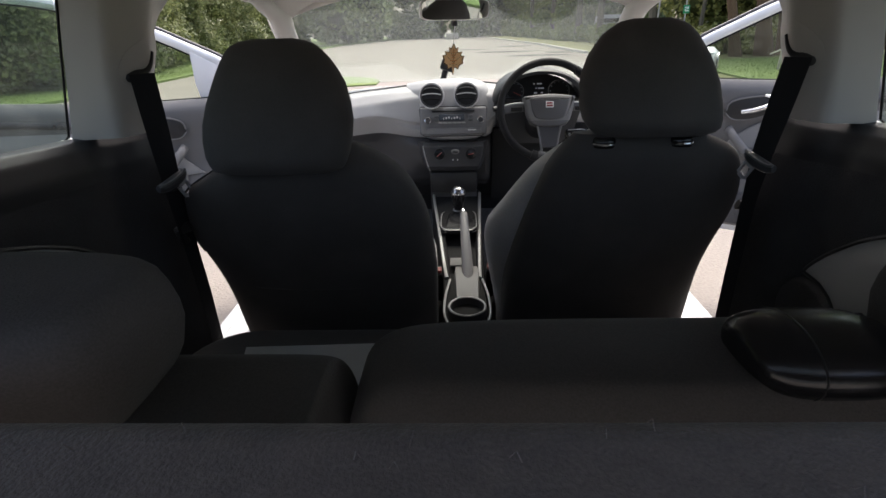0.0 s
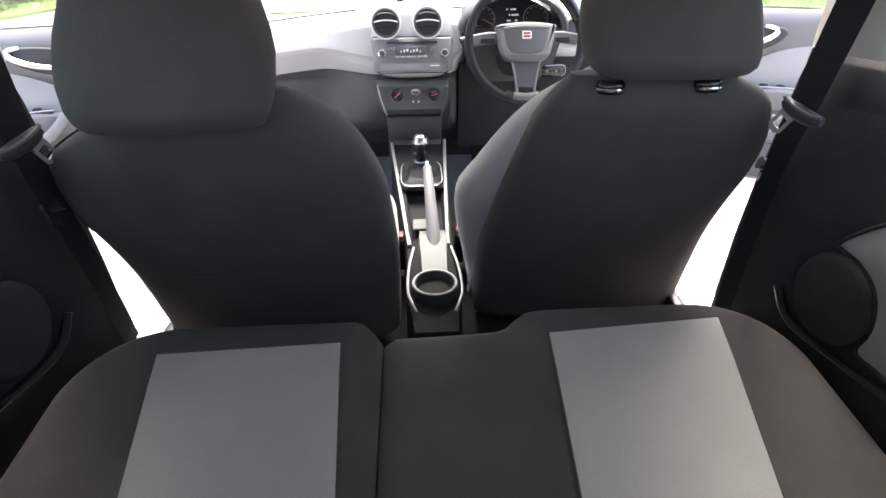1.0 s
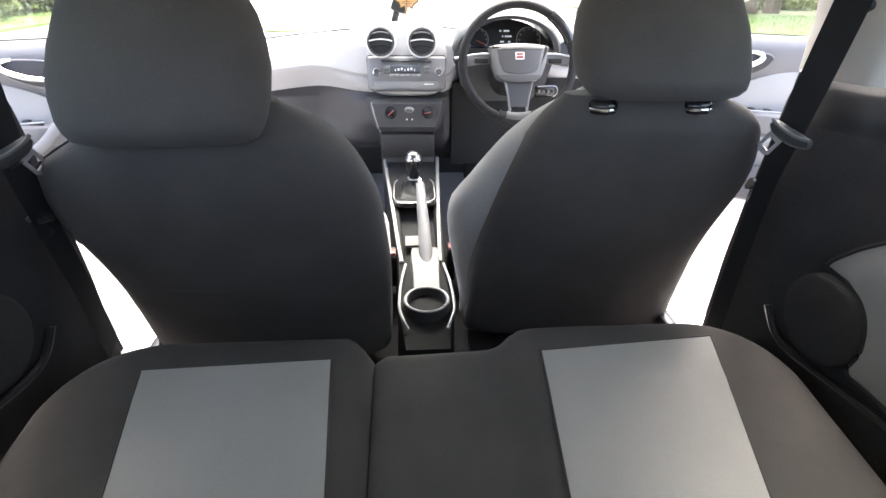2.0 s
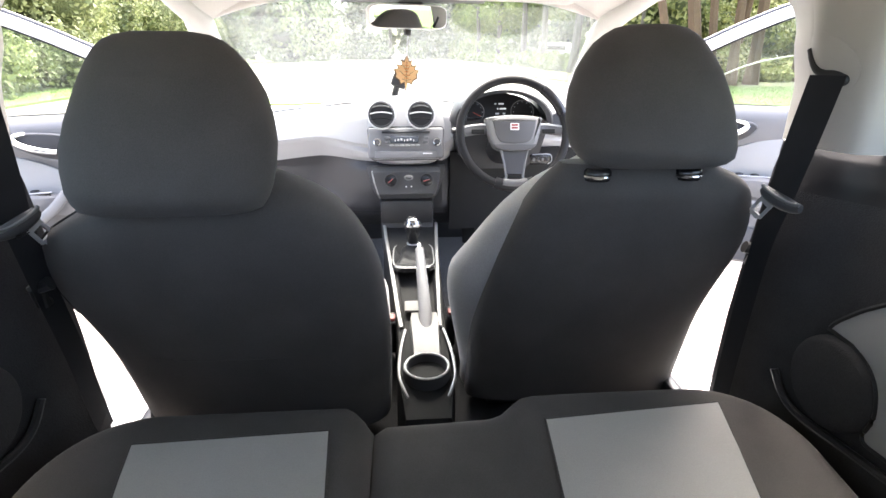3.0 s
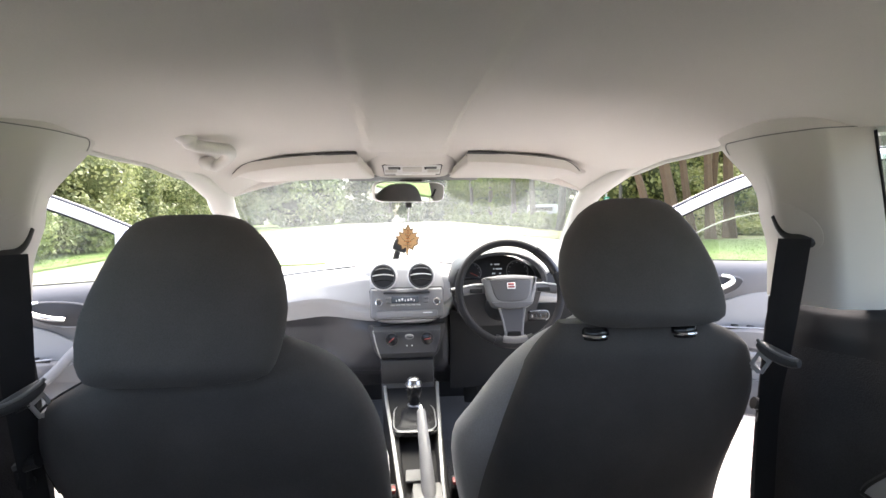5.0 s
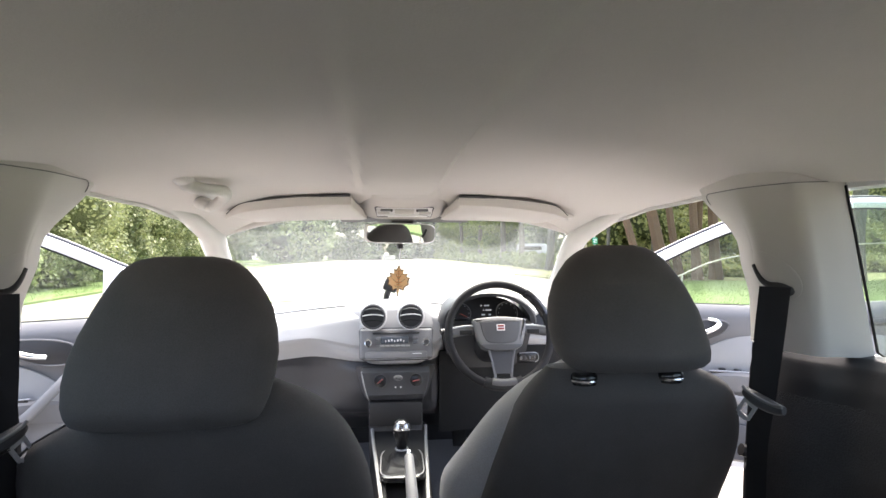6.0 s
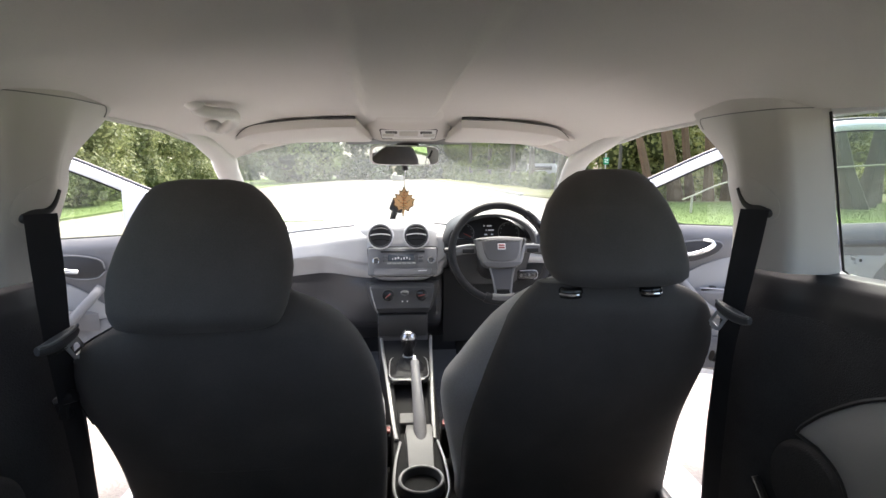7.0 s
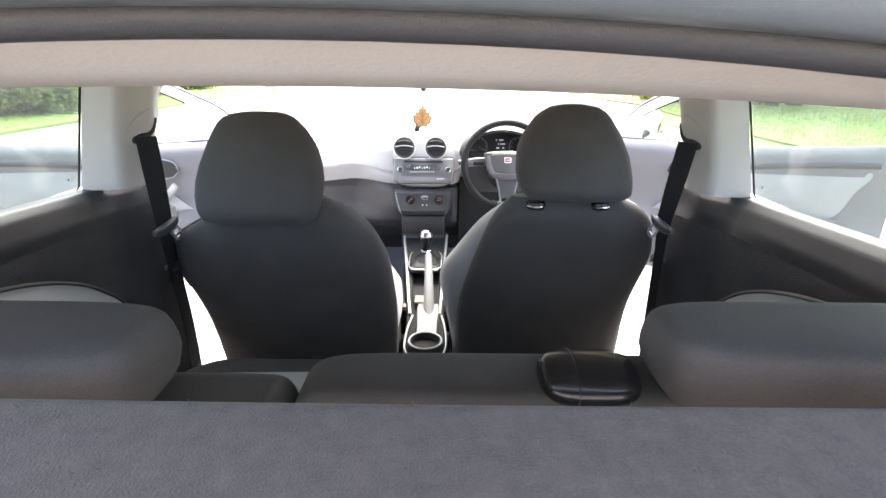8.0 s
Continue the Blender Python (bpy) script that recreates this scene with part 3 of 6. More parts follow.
gatep = part("tailgate", gate_slab(-0.60, 0.60, 0.46, 0.98, 0.03, 0.02), PAINT, car, "white tailgate standing open above the boot")
part("tailgate_trim", gate_slab(-0.54, 0.54, 0.49, 0.94, -0.02, 0.03), DARKTRIM, gatep, "black plastic inner trim of the tailgate")
for s in (-1, 1):
    part("tailgate_frame", gate_slab(s * 0.48, s * 0.60, 0.0, 0.47, 0.0, 0.04), PAINT, gatep)
part("tailgate_frame", gate_slab(-0.48, 0.48, 0.0, 0.09, 0.0, 0.04), HEADER, gatep)
pane = part("rear_glass", gate_slab(-0.48, 0.48, 0.09, 0.47, 0.02, 0.004), GLASS, gatep, "tinted rear window")
pane.visible_shadow = False

bm = bmesh.new()
sheet(bm, lambda u, v: ((2 * u - 1) * (0.55 + 0.12 * v) - 0.015, 1.70 + 0.71 * v + 0.05 * (1 - (2 * u - 1) ** 2), 1.262 - 0.325 * v + 0.012 * math.sin(math.pi * v)), 20, 12, (0, 0.002, 0.005))
wind = part("windscreen", bm, SCREENGLASS, car, "dusty hazy windscreen")
wind.visible_shadow = False
for s in (-1, 1):
    part("edge_band", tube(bmesh.new(), [(s * 0.545 - 0.015, 1.70, 1.25), (s * 0.662 - 0.015, 2.41, 0.925)], 0.008, 8), BLACK, wind)
part("sensor_band", box((0.0, 1.742, 1.262), (0.40, 0.03, 0.006), 0.002, 1, Euler((radians(-25), 0, 0)).to_matrix().to_4x4()), GRIP, wind)
part("header_trim", tube(bmesh.new(), [(x, 1.735 + 0.05 * (1 - (x / 0.55) ** 2), 1.296 - 0.07 * abs(x / 0.55) ** 3) for x in np.linspace(-0.575, 0.56, 24)], 0.020, 10), LINER, car)


# ---- open doors ----
def door(s, belt):
    a = radians(61)
    hinge = Vector((s * 0.745, 2.22, 0))
    d = Vector((s * math.sin(a), -math.cos(a), 0))
    n = Vector((-s * math.cos(a), -math.sin(a), 0))

    def L(u, w, z):
        return hinge + d * u + n * w + Vector((0, 0, z))

    m = Matrix(((d.x, n.x, 0, hinge.x), (d.y, n.y, 0, hinge.y), (0, 0, 1, 0), (0, 0, 0, 1)))
    du, dz = (0.0, 0.0) if s > 0 else (0.068, -0.022)
    mf = m @ Matrix.Translation((du, 0, dz))

    def F(u, w, z):
        return L(u + du, w, z + dz)

    side = "driver" if s > 0 else "passenger"
    bm = bmesh.new()
    sheet(bm, lambda u, v: L(0.03 + 1.15 * u + 0.03 * v * u, -0.035 - 0.03 * math.sin(math.pi * v), 0.34 + (belt - 0.36) * v), 14, 10, n * 0.035)
    # inner panel with soft relief: rounded top roll, hollow and lower pocket
    prof = [(0.0, 0.02), (0.06, 0.045), (0.25, 0.06), (0.42, 0.05), (0.55, 0.035), (0.72, 0.040), (0.86, 0.055), (0.95, 0.058), (1.0, 0.03)]

    def inner(u, v):
        return L(0.05 + 1.10 * u, curve(prof, v) * min(1, 8 * u + 0.3, 8 * (1 - u) + 0.3), 0.37 + (belt - 0.36 + 0.045 * max(0, (u - 0.5) / 0.5)) * v)

    t = part("door", sheet(bmesh.new(), inner, 30, 28, -n * 0.015), DOORGREY, car, "%s door standing wide open, grey moulded inner panel" % side)
    part("outer_skin", bm, PAINT, t)
    # light insert, its upper edge sweeping up towards the latch end
    up = spline([(0.33, 0, 0.66), (0.385, 0, 0.716), (0.43, 0, 0.762), (0.50, 0, 0.810), (0.60, 0, 0.847), (0.75, 0, 0.874), (0.90, 0, 0.890), (1.06, 0, 0.898), (1.03, 0, 0.82), (0.96, 0, 0.70), (0.70, 0, 0.66), (0.45, 0, 0.655)], 5)
    part("insert", plate(bmesh.new(), [(p.x, p.z) for p in up], 0.012, mf @ Matrix.Translation((0, 0.040, 0)), 0.005), DOORCLOTH, t, "light grey cloth insert")
    groove = spline([(0.66, 0.050, 0.878), (0.75, 0.056, 0.894), (0.92, 0.058, 0.914), (1.08, 0.054, 0.926)], 5)
    part("trim_band", tube(bmesh.new(), [F(*p) for p in groove], 0.012, 8, 0.5, n), DASHDARK, t, "dark band under the window sill")
    # latch recess with its pale rim, broad lever and lock knob
    cup = spline([(0.365, 0, 0.835), (0.378, 0, 0.876), (0.44, 0, 0.897), (0.52, 0, 0.903), (0.552, 0, 0.888), (0.530, 0, 0.852), (0.46, 0, 0.818), (0.395, 0, 0.812), (0.365, 0, 0.835)], 4)[:-1]
    part("latch_recess", plate(bmesh.new(), [(p.x, p.z) for p in cup], 0.010, mf @ Matrix.Translation((0, 0.058, 0)), 0.003), BLACK, t, "dark oval latch recess")
    part("recess_rim", tube(bmesh.new(), [F(p.x, 0.066, p.z) for p in cup], 0.0035, 6, loop=True), DOORGREY, t)
    lu = -0.026 if s > 0 else 0.0
    lever = spline([F(0.448 + lu, 0.070, 0.842), F(0.485 + lu, 0.082, 0.852), F(0.518 + lu, 0.084, 0.866), F(0.543 + lu, 0.076, 0.884), F(0.540 + lu, 0.072, 0.899), F(0.510 + lu, 0.070, 0.905)], 5)
    part("latch_lever", tube(bmesh.new(), lever, 0.0115, 12, 0.8, ends=[1.1 if k < 16 else 1.1 - 0.055 * (k - 16) for k in range(len(lever))]), CHROME, t, "chrome latch lever")
    # armrest with switch plate, and the diagonal pull that runs into it
    part("armrest", loft(bmesh.new(), [[F(u, w, z) for w, z in ((0.03, zz - 0.075), (0.03, zz), (0.045 + ww, zz + 0.006), (0.058 + ww, zz - 0.004), (0.060 + ww, zz - 0.03), (0.05 + ww, zz - 0.065))]
         for u, zz, ww in ((0.40, 0.680, 0.0), (0.48, 0.702, 0.030), (0.58, 0.712, 0.042), (0.75, 0.708, 0.042), (0.92, 0.704, 0.03), (1.00, 0.70, 0.0))]), DOORGREY, t)
    part("switch_plate", loft(bmesh.new(), [[F(u, w, z) for w, z in ((0.045, zz), (0.045, zz + 0.008), (0.082, zz + 0.008), (0.082, zz))] for u, zz in ((0.49, 0.706), (0.66, 0.713))]), GLOSSBLACK, t)
    for k in (0.53, 0.58):
        part("window_switch", box(tuple(F(k, 0.064, 0.721)), (0.02, 0.02, 0.008), 0.003), BLACK, t)
    part("switch_bezel", tube(bmesh.new(), [F(0.485, 0.080, 0.716), F(0.665, 0.086, 0.723)], 0.003, 6), SILVER, t)
    pull = spline([F(0.385, 0.060, 0.775), F(0.400, 0.092, 0.762), F(0.445, 0.108, 0.714), F(0.496, 0.112, 0.662), F(0.55, 0.108, 0.628), F(0.62, 0.100, 0.618)], 6)
    part("pull_handle", tube(bmesh.new(), pull, 0.016, 12, 0.5, n), GRIP, t, "straight silver grey pull handle")
    part("speaker_grille", disc(bmesh.new(), tuple(L(0.22, 0.052, 0.50)), 0.085, 0.012, Euler((0, 0, math.atan2(d.y, d.x) + (math.pi if s < 0 else 0))).to_matrix().to_4x4(), 32, 0.004), DASHDARK, t)
    part("door_pocket", loft(bmesh.new(), [[L(u, w, z) for w, z in ((0.03, 0.38), (0.03, 0.52), (0.075, 0.525), (0.085, 0.50), (0.085, 0.40))] for u in (0.36, 0.42, 0.95, 1.05)]), DASHDARK, t)
    # window frame: rises from the mirror corner and sweeps to the latch end
    top = spline([(0.10, -0.015, belt), (0.175, -0.015, 1.025), (0.235, -0.015, 1.085), (0.34, -0.018, 1.142), (0.47, -0.022, 1.208), (0.60, -0.03, 1.262), (0.80, -0.045, 1.315), (1.0, -0.06, 1.33), (1.10, -0.06, 1.30), (1.17, -0.04, 1.15), (1.17, -0.015, belt)], 6)
    if s < 0:
        top = [Vector((p.x + 0.012, p.y, max(belt, p.z - 0.030 * min(1, (p.z - belt) / 0.1)))) for p in top]
    part("window_frame", tube(bmesh.new(), [L(*p) for p in top], 0.0205, 12, 0.8, n), PAINT, t, "white painted window frame")
    part("frame_seal", tube(bmesh.new(), [L(p.x - 0.010, p.y - 0.006, p.z + 0.021) for p in top[6:54]], 0.0085, 8), DASHDARK, t)
    part("glass_run", tube(bmesh.new(), [L(p.x + 0.008, p.y + 0.006, p.z - 0.0185) for p in top[6:54]], 0.0035, 8), RUBBER, t)
    part("belt_seal", tube(bmesh.new(), [L(0.10, 0.005, belt + 0.006), L(1.16, 0.005, belt + 0.006)], 0.008, 8), RUBBER, t)
    o = [(p.x, p.z) for p in top]
    pane = part("window_pane", plate(bmesh.new(), o, 0.004, m @ Matrix.Translation((0, -0.022, 0))), GLASS, t)
    pane.visible_shadow = False
    part("corner_cap", plate(bmesh.new(), [(0.10, belt), (0.175, 1.025), (0.225, 1.07), (0.235, belt)] if s > 0 else [(0.12, belt), (0.19, 1.0), (0.255, 1.045), (0.36, 1.105), (0.362, 0.985), (0.35, belt)], 0.012, m @ Matrix.Translation((0, -0.01, 0)), 0.002), WHITE, t)
    # wing mirror: it stands out from the door, its glass towards the latch end
    mu = 0.25 if s > 0 else 0.29
    face = Euler((0, 0, math.atan2(d.y, d.x))).to_matrix().to_4x4()
    mir = part("wing_mirror", loft(bmesh.new(), [ring(0, 0, z, hx, hy, 24, 3) for z, hx, hy in ((-0.064, 0.022, 0.045), (-0.054, 0.036, 0.078), (0.0, 0.042, 0.090), (0.042, 0.038, 0.082), (0.060, 0.022, 0.045))]), WHITE, t, "white wing mirror housing")
    mir.data.transform(Matrix.Translation(L(mu, -0.150, belt + 0.06)) @ face)
    oval = [(0.074 * math.copysign(abs(math.cos(k)) ** 0.6, math.cos(k)), 0.045 * math.copysign(abs(math.sin(k)) ** 0.6, math.sin(k))) for k in np.linspace(0, 2 * math.pi, 33)[:-1]]
    part("mirror_glass", plate(bmesh.new(), oval, 0.004, Matrix.Translation(L(mu + 0.043, -0.150, belt + 0.06)) @ face @ Euler((0, 0, radians(-90))).to_matrix().to_4x4()), MIRROR, t)
    part("mirror_foot", tube(bmesh.new(), [L(mu - 0.03, -0.02, belt + 0.02), L(mu - 0.01, -0.08, belt + 0.03)], 0.022, 10, 0.7), BLACK, t)
    # hinge straps tie the door to the pillar
    for z in (0.5, 0.8):
        part("hinge", box(tuple(L(0.015, -0.02, z)), (0.08, 0.05, 0.05), 0.01), PAINT, t)


door(1, 0.945)
door(-1, 0.920)


# ---- front seats ----
def front_seat(cx, dy, hx, hz, name, label, raised, outline, panel, head):
    t = thing(name, (cx, 1.35 + dy, 0.30), label, "car seat", "front seats")

    def back_y(z):
        return 0.985 + dy + (0.945 - z) * 0.30

    def span(tables, z):
        """Half widths to the two sides at z, eased so that the outline has no corners."""
        return [sum(line(tb, z + k * 0.006) for k in (-2, -1, 0, 1, 2)) / 5 for tb in tables]

    def row(tables, z, y, depth, n, p):
        a, b = span(tables, z)
        return ring(cx + (b - a) / 2, y, z, max(0.03, (a + b) / 2), depth, n, p)

    LEVELS = list(np.linspace(0.36, 0.86, 22)) + [0.875, 0.89, 0.905, 0.917, 0.928, 0.937, 0.944, 0.950, 0.954, 0.956]
    # padded side and front: wider than the back panel
    rings = []
    for z in LEVELS:
        k = min(1, (0.962 - z) / 0.06) ** 0.5
        rings.append(row(outline, z, back_y(z) + 0.108, 0.072 * k + 0.004, 32, 3.2) if raised else row(outline, z, back_y(z) + 0.092, 0.089 * k + 0.004, 40, 2.7))
    side = part("backrest", loft(bmesh.new(), rings), FABRIC_SIDE if raised else FABRIC, t, "grey cloth side bolsters" if raised else "black cloth seat back")
    back = side
    if panel:
        rings = [row(panel, z, back_y(z) + 0.055, 0.052 * min(1, (0.966 - z) / 0.06) ** 0.5 + 0.006, 40, 3.4) for z in LEVELS]
        back = part("backrest_panel", loft(bmesh.new(), rings), FABRIC, t, "black cloth seat back")
    if not raised:
        # piped edge over the outer shoulder
        pipe = []
        for z in np.linspace(0.70, 0.915, 16):
            a, b = span(outline, z)
            deep = 0.089 * min(1, (0.962 - z) / 0.06) ** 0.5 + 0.004
            pipe.append((cx + (b - a) / 2 - 0.97 * (a + b) / 2, back_y(z) + 0.092 - 0.40 * deep, z))
        part("piping", tube(bmesh.new(), pipe, 0.0022, 6), BLACK, side)
    # seam across the back
    part("seam", tube(bmesh.new(), [(cx + x, back_y(0.62) + 0.003 + 0.03 * abs(x / 0.2) ** 4, 0.62 - 0.012 * math.cos(x * 6)) for x in np.linspace(-0.185, 0.185, 14)], 0.0015, 5), FABRIC, back)
    part("cushion", loft(bmesh.new(), [ring(cx, 1.44 + dy, z, w, d, 32, 3.4) for z, w, d in ((0.40, 0.25, 0.25), (0.45, 0.265, 0.27), (0.52, 0.262, 0.27), (0.56, 0.24, 0.25), (0.575, 0.20, 0.20))]), FABRIC_SIDE, t)
    part("seat_base", box((cx, 1.42 + dy, 0.36), (0.40, 0.44, 0.10), 0.02), BLACK, t)
    for s in (-1, 1):
        part("rail", box((cx + s * 0.19, 1.46 + dy, 0.312), (0.040, 0.34, 0.024), 0.006), BLACK, t, "black seat rail")
        part("hinge_cover", disc(bmesh.new(), (cx + s * 0.225 - 0.012, 1.22 + dy, 0.40), 0.036, 0.024, Euler((0, 0, radians(-90))).to_matrix().to_4x4(), 24, 0.005), BLACK, t)
    out = 1 if cx > 0 else -1
    part("recline_lever", tube(bmesh.new(), [(cx + out * (0.262 if raised else 0.250), 1.055 + dy, 0.785), (cx + out * (0.286 if raised else 0.272), 1.05 + dy, 0.777), (cx + out * (0.286 if raised else 0.272), 1.06 + dy, 0.745)], 0.012, 8), BLACK, t, "black fold lever")
    # headrest
    yb = 1.03 + dy
    rings = []
    z0, z1, hc = head[0][0], head[-1][0], 0.370 if raised else -0.350
    for z in sorted({h[0] for h in head} | set(np.linspace(z0 + 0.02, z1 - 0.02, 12))):
        xl, xr = hc - line([(h[0], h[1]) for h in head], z), hc + line([(h[0], h[2]) for h in head], z)
        k = min(1, (z1 - z + 0.012) / 0.075) ** 0.5 * min(1, (z - z0 + 0.012) / 0.04) ** 0.5
        rings.append(ring((xl + xr) / 2, yb - 0.022 + 0.30 * (z - z0), z, (xr - xl) / 2, 0.062 * k, 40, 2.7))
    part("headrest", loft(bmesh.new(), rings), FABRIC, t, "black cloth headrest")
    for x in (-0.078, 0.078):
        p = part("headrest_post", tube(bmesh.new(), [(hx + x, yb + 0.015, 0.92), (hx + x, yb, hz + 0.03)], 0.006, 10), CHROME, t)
        if not raised:
            continue
        part("post_collar", loft(bmesh.new(), [ring(hx + x, yb - 0.024, z, w, w * 0.8, 24, 2.1) for z, w in ((hz - 0.026, 0.021), (hz - 0.016, 0.0235), (hz - 0.010, 0.0225), (hz - 0.006, 0.018), (hz - 0.007, 0.009))]), GLOSSBLACK, p)
        part("collar_ring", hoop(bmesh.new(), (hx + x, yb - 0.024, hz - 0.019), 0.0228, 0.0026, Euler((radians(90), 0, 0)).to_matrix().to_4x4() @ Matrix.Diagonal((1, 1, 0.8, 1)), 28, 6), CHROME, p)
    return t


# half widths of the backs by height: first the side towards -x, then towards +x
DRIVER = ([(0.4, 0.256), (0.46, 0.265), (0.52, 0.276), (0.58, 0.287), (0.63, 0.295), (0.68, 0.3), (0.72, 0.292), (0.76, 0.261), (0.8, 0.236), (0.83, 0.215), (0.855, 0.197), (0.875, 0.178), (0.895, 0.155), (0.915, 0.129), (0.93, 0.106), (0.945, 0.08), (0.955, 0.063)],
          [(0.36, 0.27), (0.68, 0.262), (0.76, 0.28), (0.8, 0.28), (0.855, 0.262), (0.895, 0.245), (0.93, 0.205), (0.955, 0.12)])
DRIVER_PANEL = ([(0.4, 0.25), (0.52, 0.251), (0.58, 0.249), (0.63, 0.242), (0.68, 0.232), (0.72, 0.222), (0.76, 0.211), (0.8, 0.198), (0.83, 0.188), (0.875, 0.172), (0.915, 0.150), (0.945, 0.128), (0.956, 0.115)],
                [(0.4, 0.255), (0.46, 0.25), (0.52, 0.245), (0.58, 0.241), (0.63, 0.242), (0.68, 0.248), (0.72, 0.255), (0.76, 0.262), (0.8, 0.263), (0.83, 0.259), (0.855, 0.252), (0.875, 0.245), (0.895, 0.236), (0.915, 0.222), (0.93, 0.204), (0.945, 0.17), (0.956, 0.13)])
PASSENGER = ([(0.36, 0.25), (0.46, 0.249), (0.52, 0.248), (0.58, 0.249), (0.63, 0.255), (0.68, 0.265), (0.72, 0.276), (0.76, 0.283), (0.8, 0.280), (0.83, 0.271), (0.855, 0.260), (0.875, 0.238), (0.895, 0.197), (0.915, 0.163), (0.93, 0.14), (0.945, 0.118), (0.957, 0.10)],
             [(0.36, 0.269), (0.46, 0.275), (0.58, 0.279), (0.63, 0.279), (0.72, 0.273), (0.76, 0.269), (0.8, 0.26), (0.83, 0.248), (0.855, 0.237), (0.875, 0.226), (0.895, 0.211), (0.915, 0.19), (0.93, 0.171), (0.945, 0.145), (0.957, 0.115)])
# headrests: height, then the reach towards -x and +x
DRIVER_HEAD = [(0.955, 0.085, 0.120), (0.959, 0.102, 0.136), (0.968, 0.114, 0.146), (0.985, 0.126, 0.147), (1.004, 0.131, 0.147), (1.022, 0.134, 0.144), (1.053, 0.133, 0.138), (1.075, 0.129, 0.129), (1.104, 0.117, 0.116), (1.125, 0.103, 0.103), (1.143, 0.089, 0.092), (1.156, 0.072, 0.079), (1.166, 0.054, 0.062), (1.171, 0.030, 0.040)]
PASSENGER_HEAD = [(0.916, 0.128, 0.104), (0.920, 0.138, 0.115), (0.930, 0.144, 0.122), (0.947, 0.149, 0.128), (0.975, 0.153, 0.134), (1.007, 0.151, 0.137), (1.04, 0.142, 0.133), (1.072, 0.129, 0.124), (1.095, 0.119, 0.111), (1.115, 0.110, 0.097), (1.131, 0.101, 0.082), (1.142, 0.090, 0.068), (1.149, 0.074, 0.050), (1.153, 0.050, 0.026)]
front_seat(0.352, 0.0, 0.366, 0.957, "driver_seat", "black cloth driver seat with grey bolsters, headrest raised", True, DRIVER, DRIVER_PANEL, DRIVER_HEAD)
front_seat(-0.345, -0.085, -0.345, 0.912, "passenger_seat", "black and charcoal cloth passenger seat set further back", False, PASSENGER, None, PASSENGER_HEAD)


# ---- rear bench ----
bench = thing("rear_bench", (0, 0.65, 0.30), "black cloth rear bench with two grey centre panels", "rear seat")


SIDE, FRONT, ROUND = 0.672, 1.010, 0.205


def rim(x, y):
    """How far a place on the cushion lies inside its rounded outline."""
    f = FRONT + 0.014 * curve([(-0.1, 0.0), (0.3, 1.0)], x)
    w = SIDE + (0.026 if x > 0 else 0.0)
    a, b = w - abs(x), f - y
    if a < ROUND and b < ROUND:
        return ROUND - math.hypot(ROUND - a, ROUND - b)
    return min(a, b)


def cush_z(x, y):
    mid = curve([(-0.15, 0), (-0.09, 1), (0.12, 1), (0.19, 0)], x)
    z = 0.522 - 0.05 * max(0, 0.82 - y) / 0.4
    z += 0.010 * curve([(0.80, 0.0), (0.95, 1.0)], y)
    z -= 0.11 * max(0, (0.075 - rim(x, y + 0.022 * mid)) / 0.075) ** 2.2
    z -= 0.028 * mid
    return z


def cushion(x0, x1):
    def f(u, v):
        # columns crowd towards the rounded outer end
        u = u ** 1.0 if abs(x0) < 0.2 and x1 < 0 else (1 - (1 - u) ** 1.6 if x1 > 0 else u ** 1.6)
        x = x0 + (x1 - x0) * u
        w = SIDE + (0.026 if x > 0 else 0.0)
        a = min(ROUND, w - abs(x))
        front = FRONT + 0.014 * curve([(-0.1, 0.0), (0.3, 1.0)], x) - ROUND + math.sqrt(max(0.0, ROUND ** 2 - (ROUND - a) ** 2))
        if abs(x) < 0.14:
            front -= 0.02
        y = 0.40 + (front - 0.40) * (1 - (1 - v) ** 1.4)
        e = x - x0 if x0 > -0.2 else x1 - x
        return (x, y, cush_z(x, y) - 0.020 * max(0, 1 - e / 0.030) ** 2.5)
    return sheet(bmesh.new(), f, 56, 52, (0, 0, -0.13))


part("seat_cushion", cushion(-SIDE + 0.0005, -0.099), FABRIC, bench)
part("seat_cushion", cushion(-0.097, SIDE + 0.0255), FABRIC, bench)
for c in (((-0.487, 0.885), (-0.168, 0.895), (-0.135, 0.50), (-0.415, 0.50)), ((0.205, 0.898), (0.535, 0.920), (0.435, 0.50), (0.175, 0.50))):
    def pf(u, v, c=c):
        a = Vector(c[0]).lerp(Vector(c[1]), u)
        b = Vector(c[3]).lerp(Vector(c[2]), u)
        p = a.lerp(b, v)
        return (p.x, p.y, cush_z(p.x, p.y) + 0.0025)
    part("centre_panel", sheet(bmesh.new(), pf, 24, 24, (0, 0, -0.004)), GREYCLOTH, bench, "flat grey cloth panel")
    for way in (lambda k: pf(k, 0), lambda k: pf(0, k), lambda k: pf(1, k)):
        part("panel_seam", tube(bmesh.new(), [way(k) for k in np.linspace(0, 1, 16)], 0.0018, 5), FABRIC, bench)
part("bench_base", box((0, 0.68, 0.345), (1.16, 0.56, 0.10), 0.03), CARPET, bench)


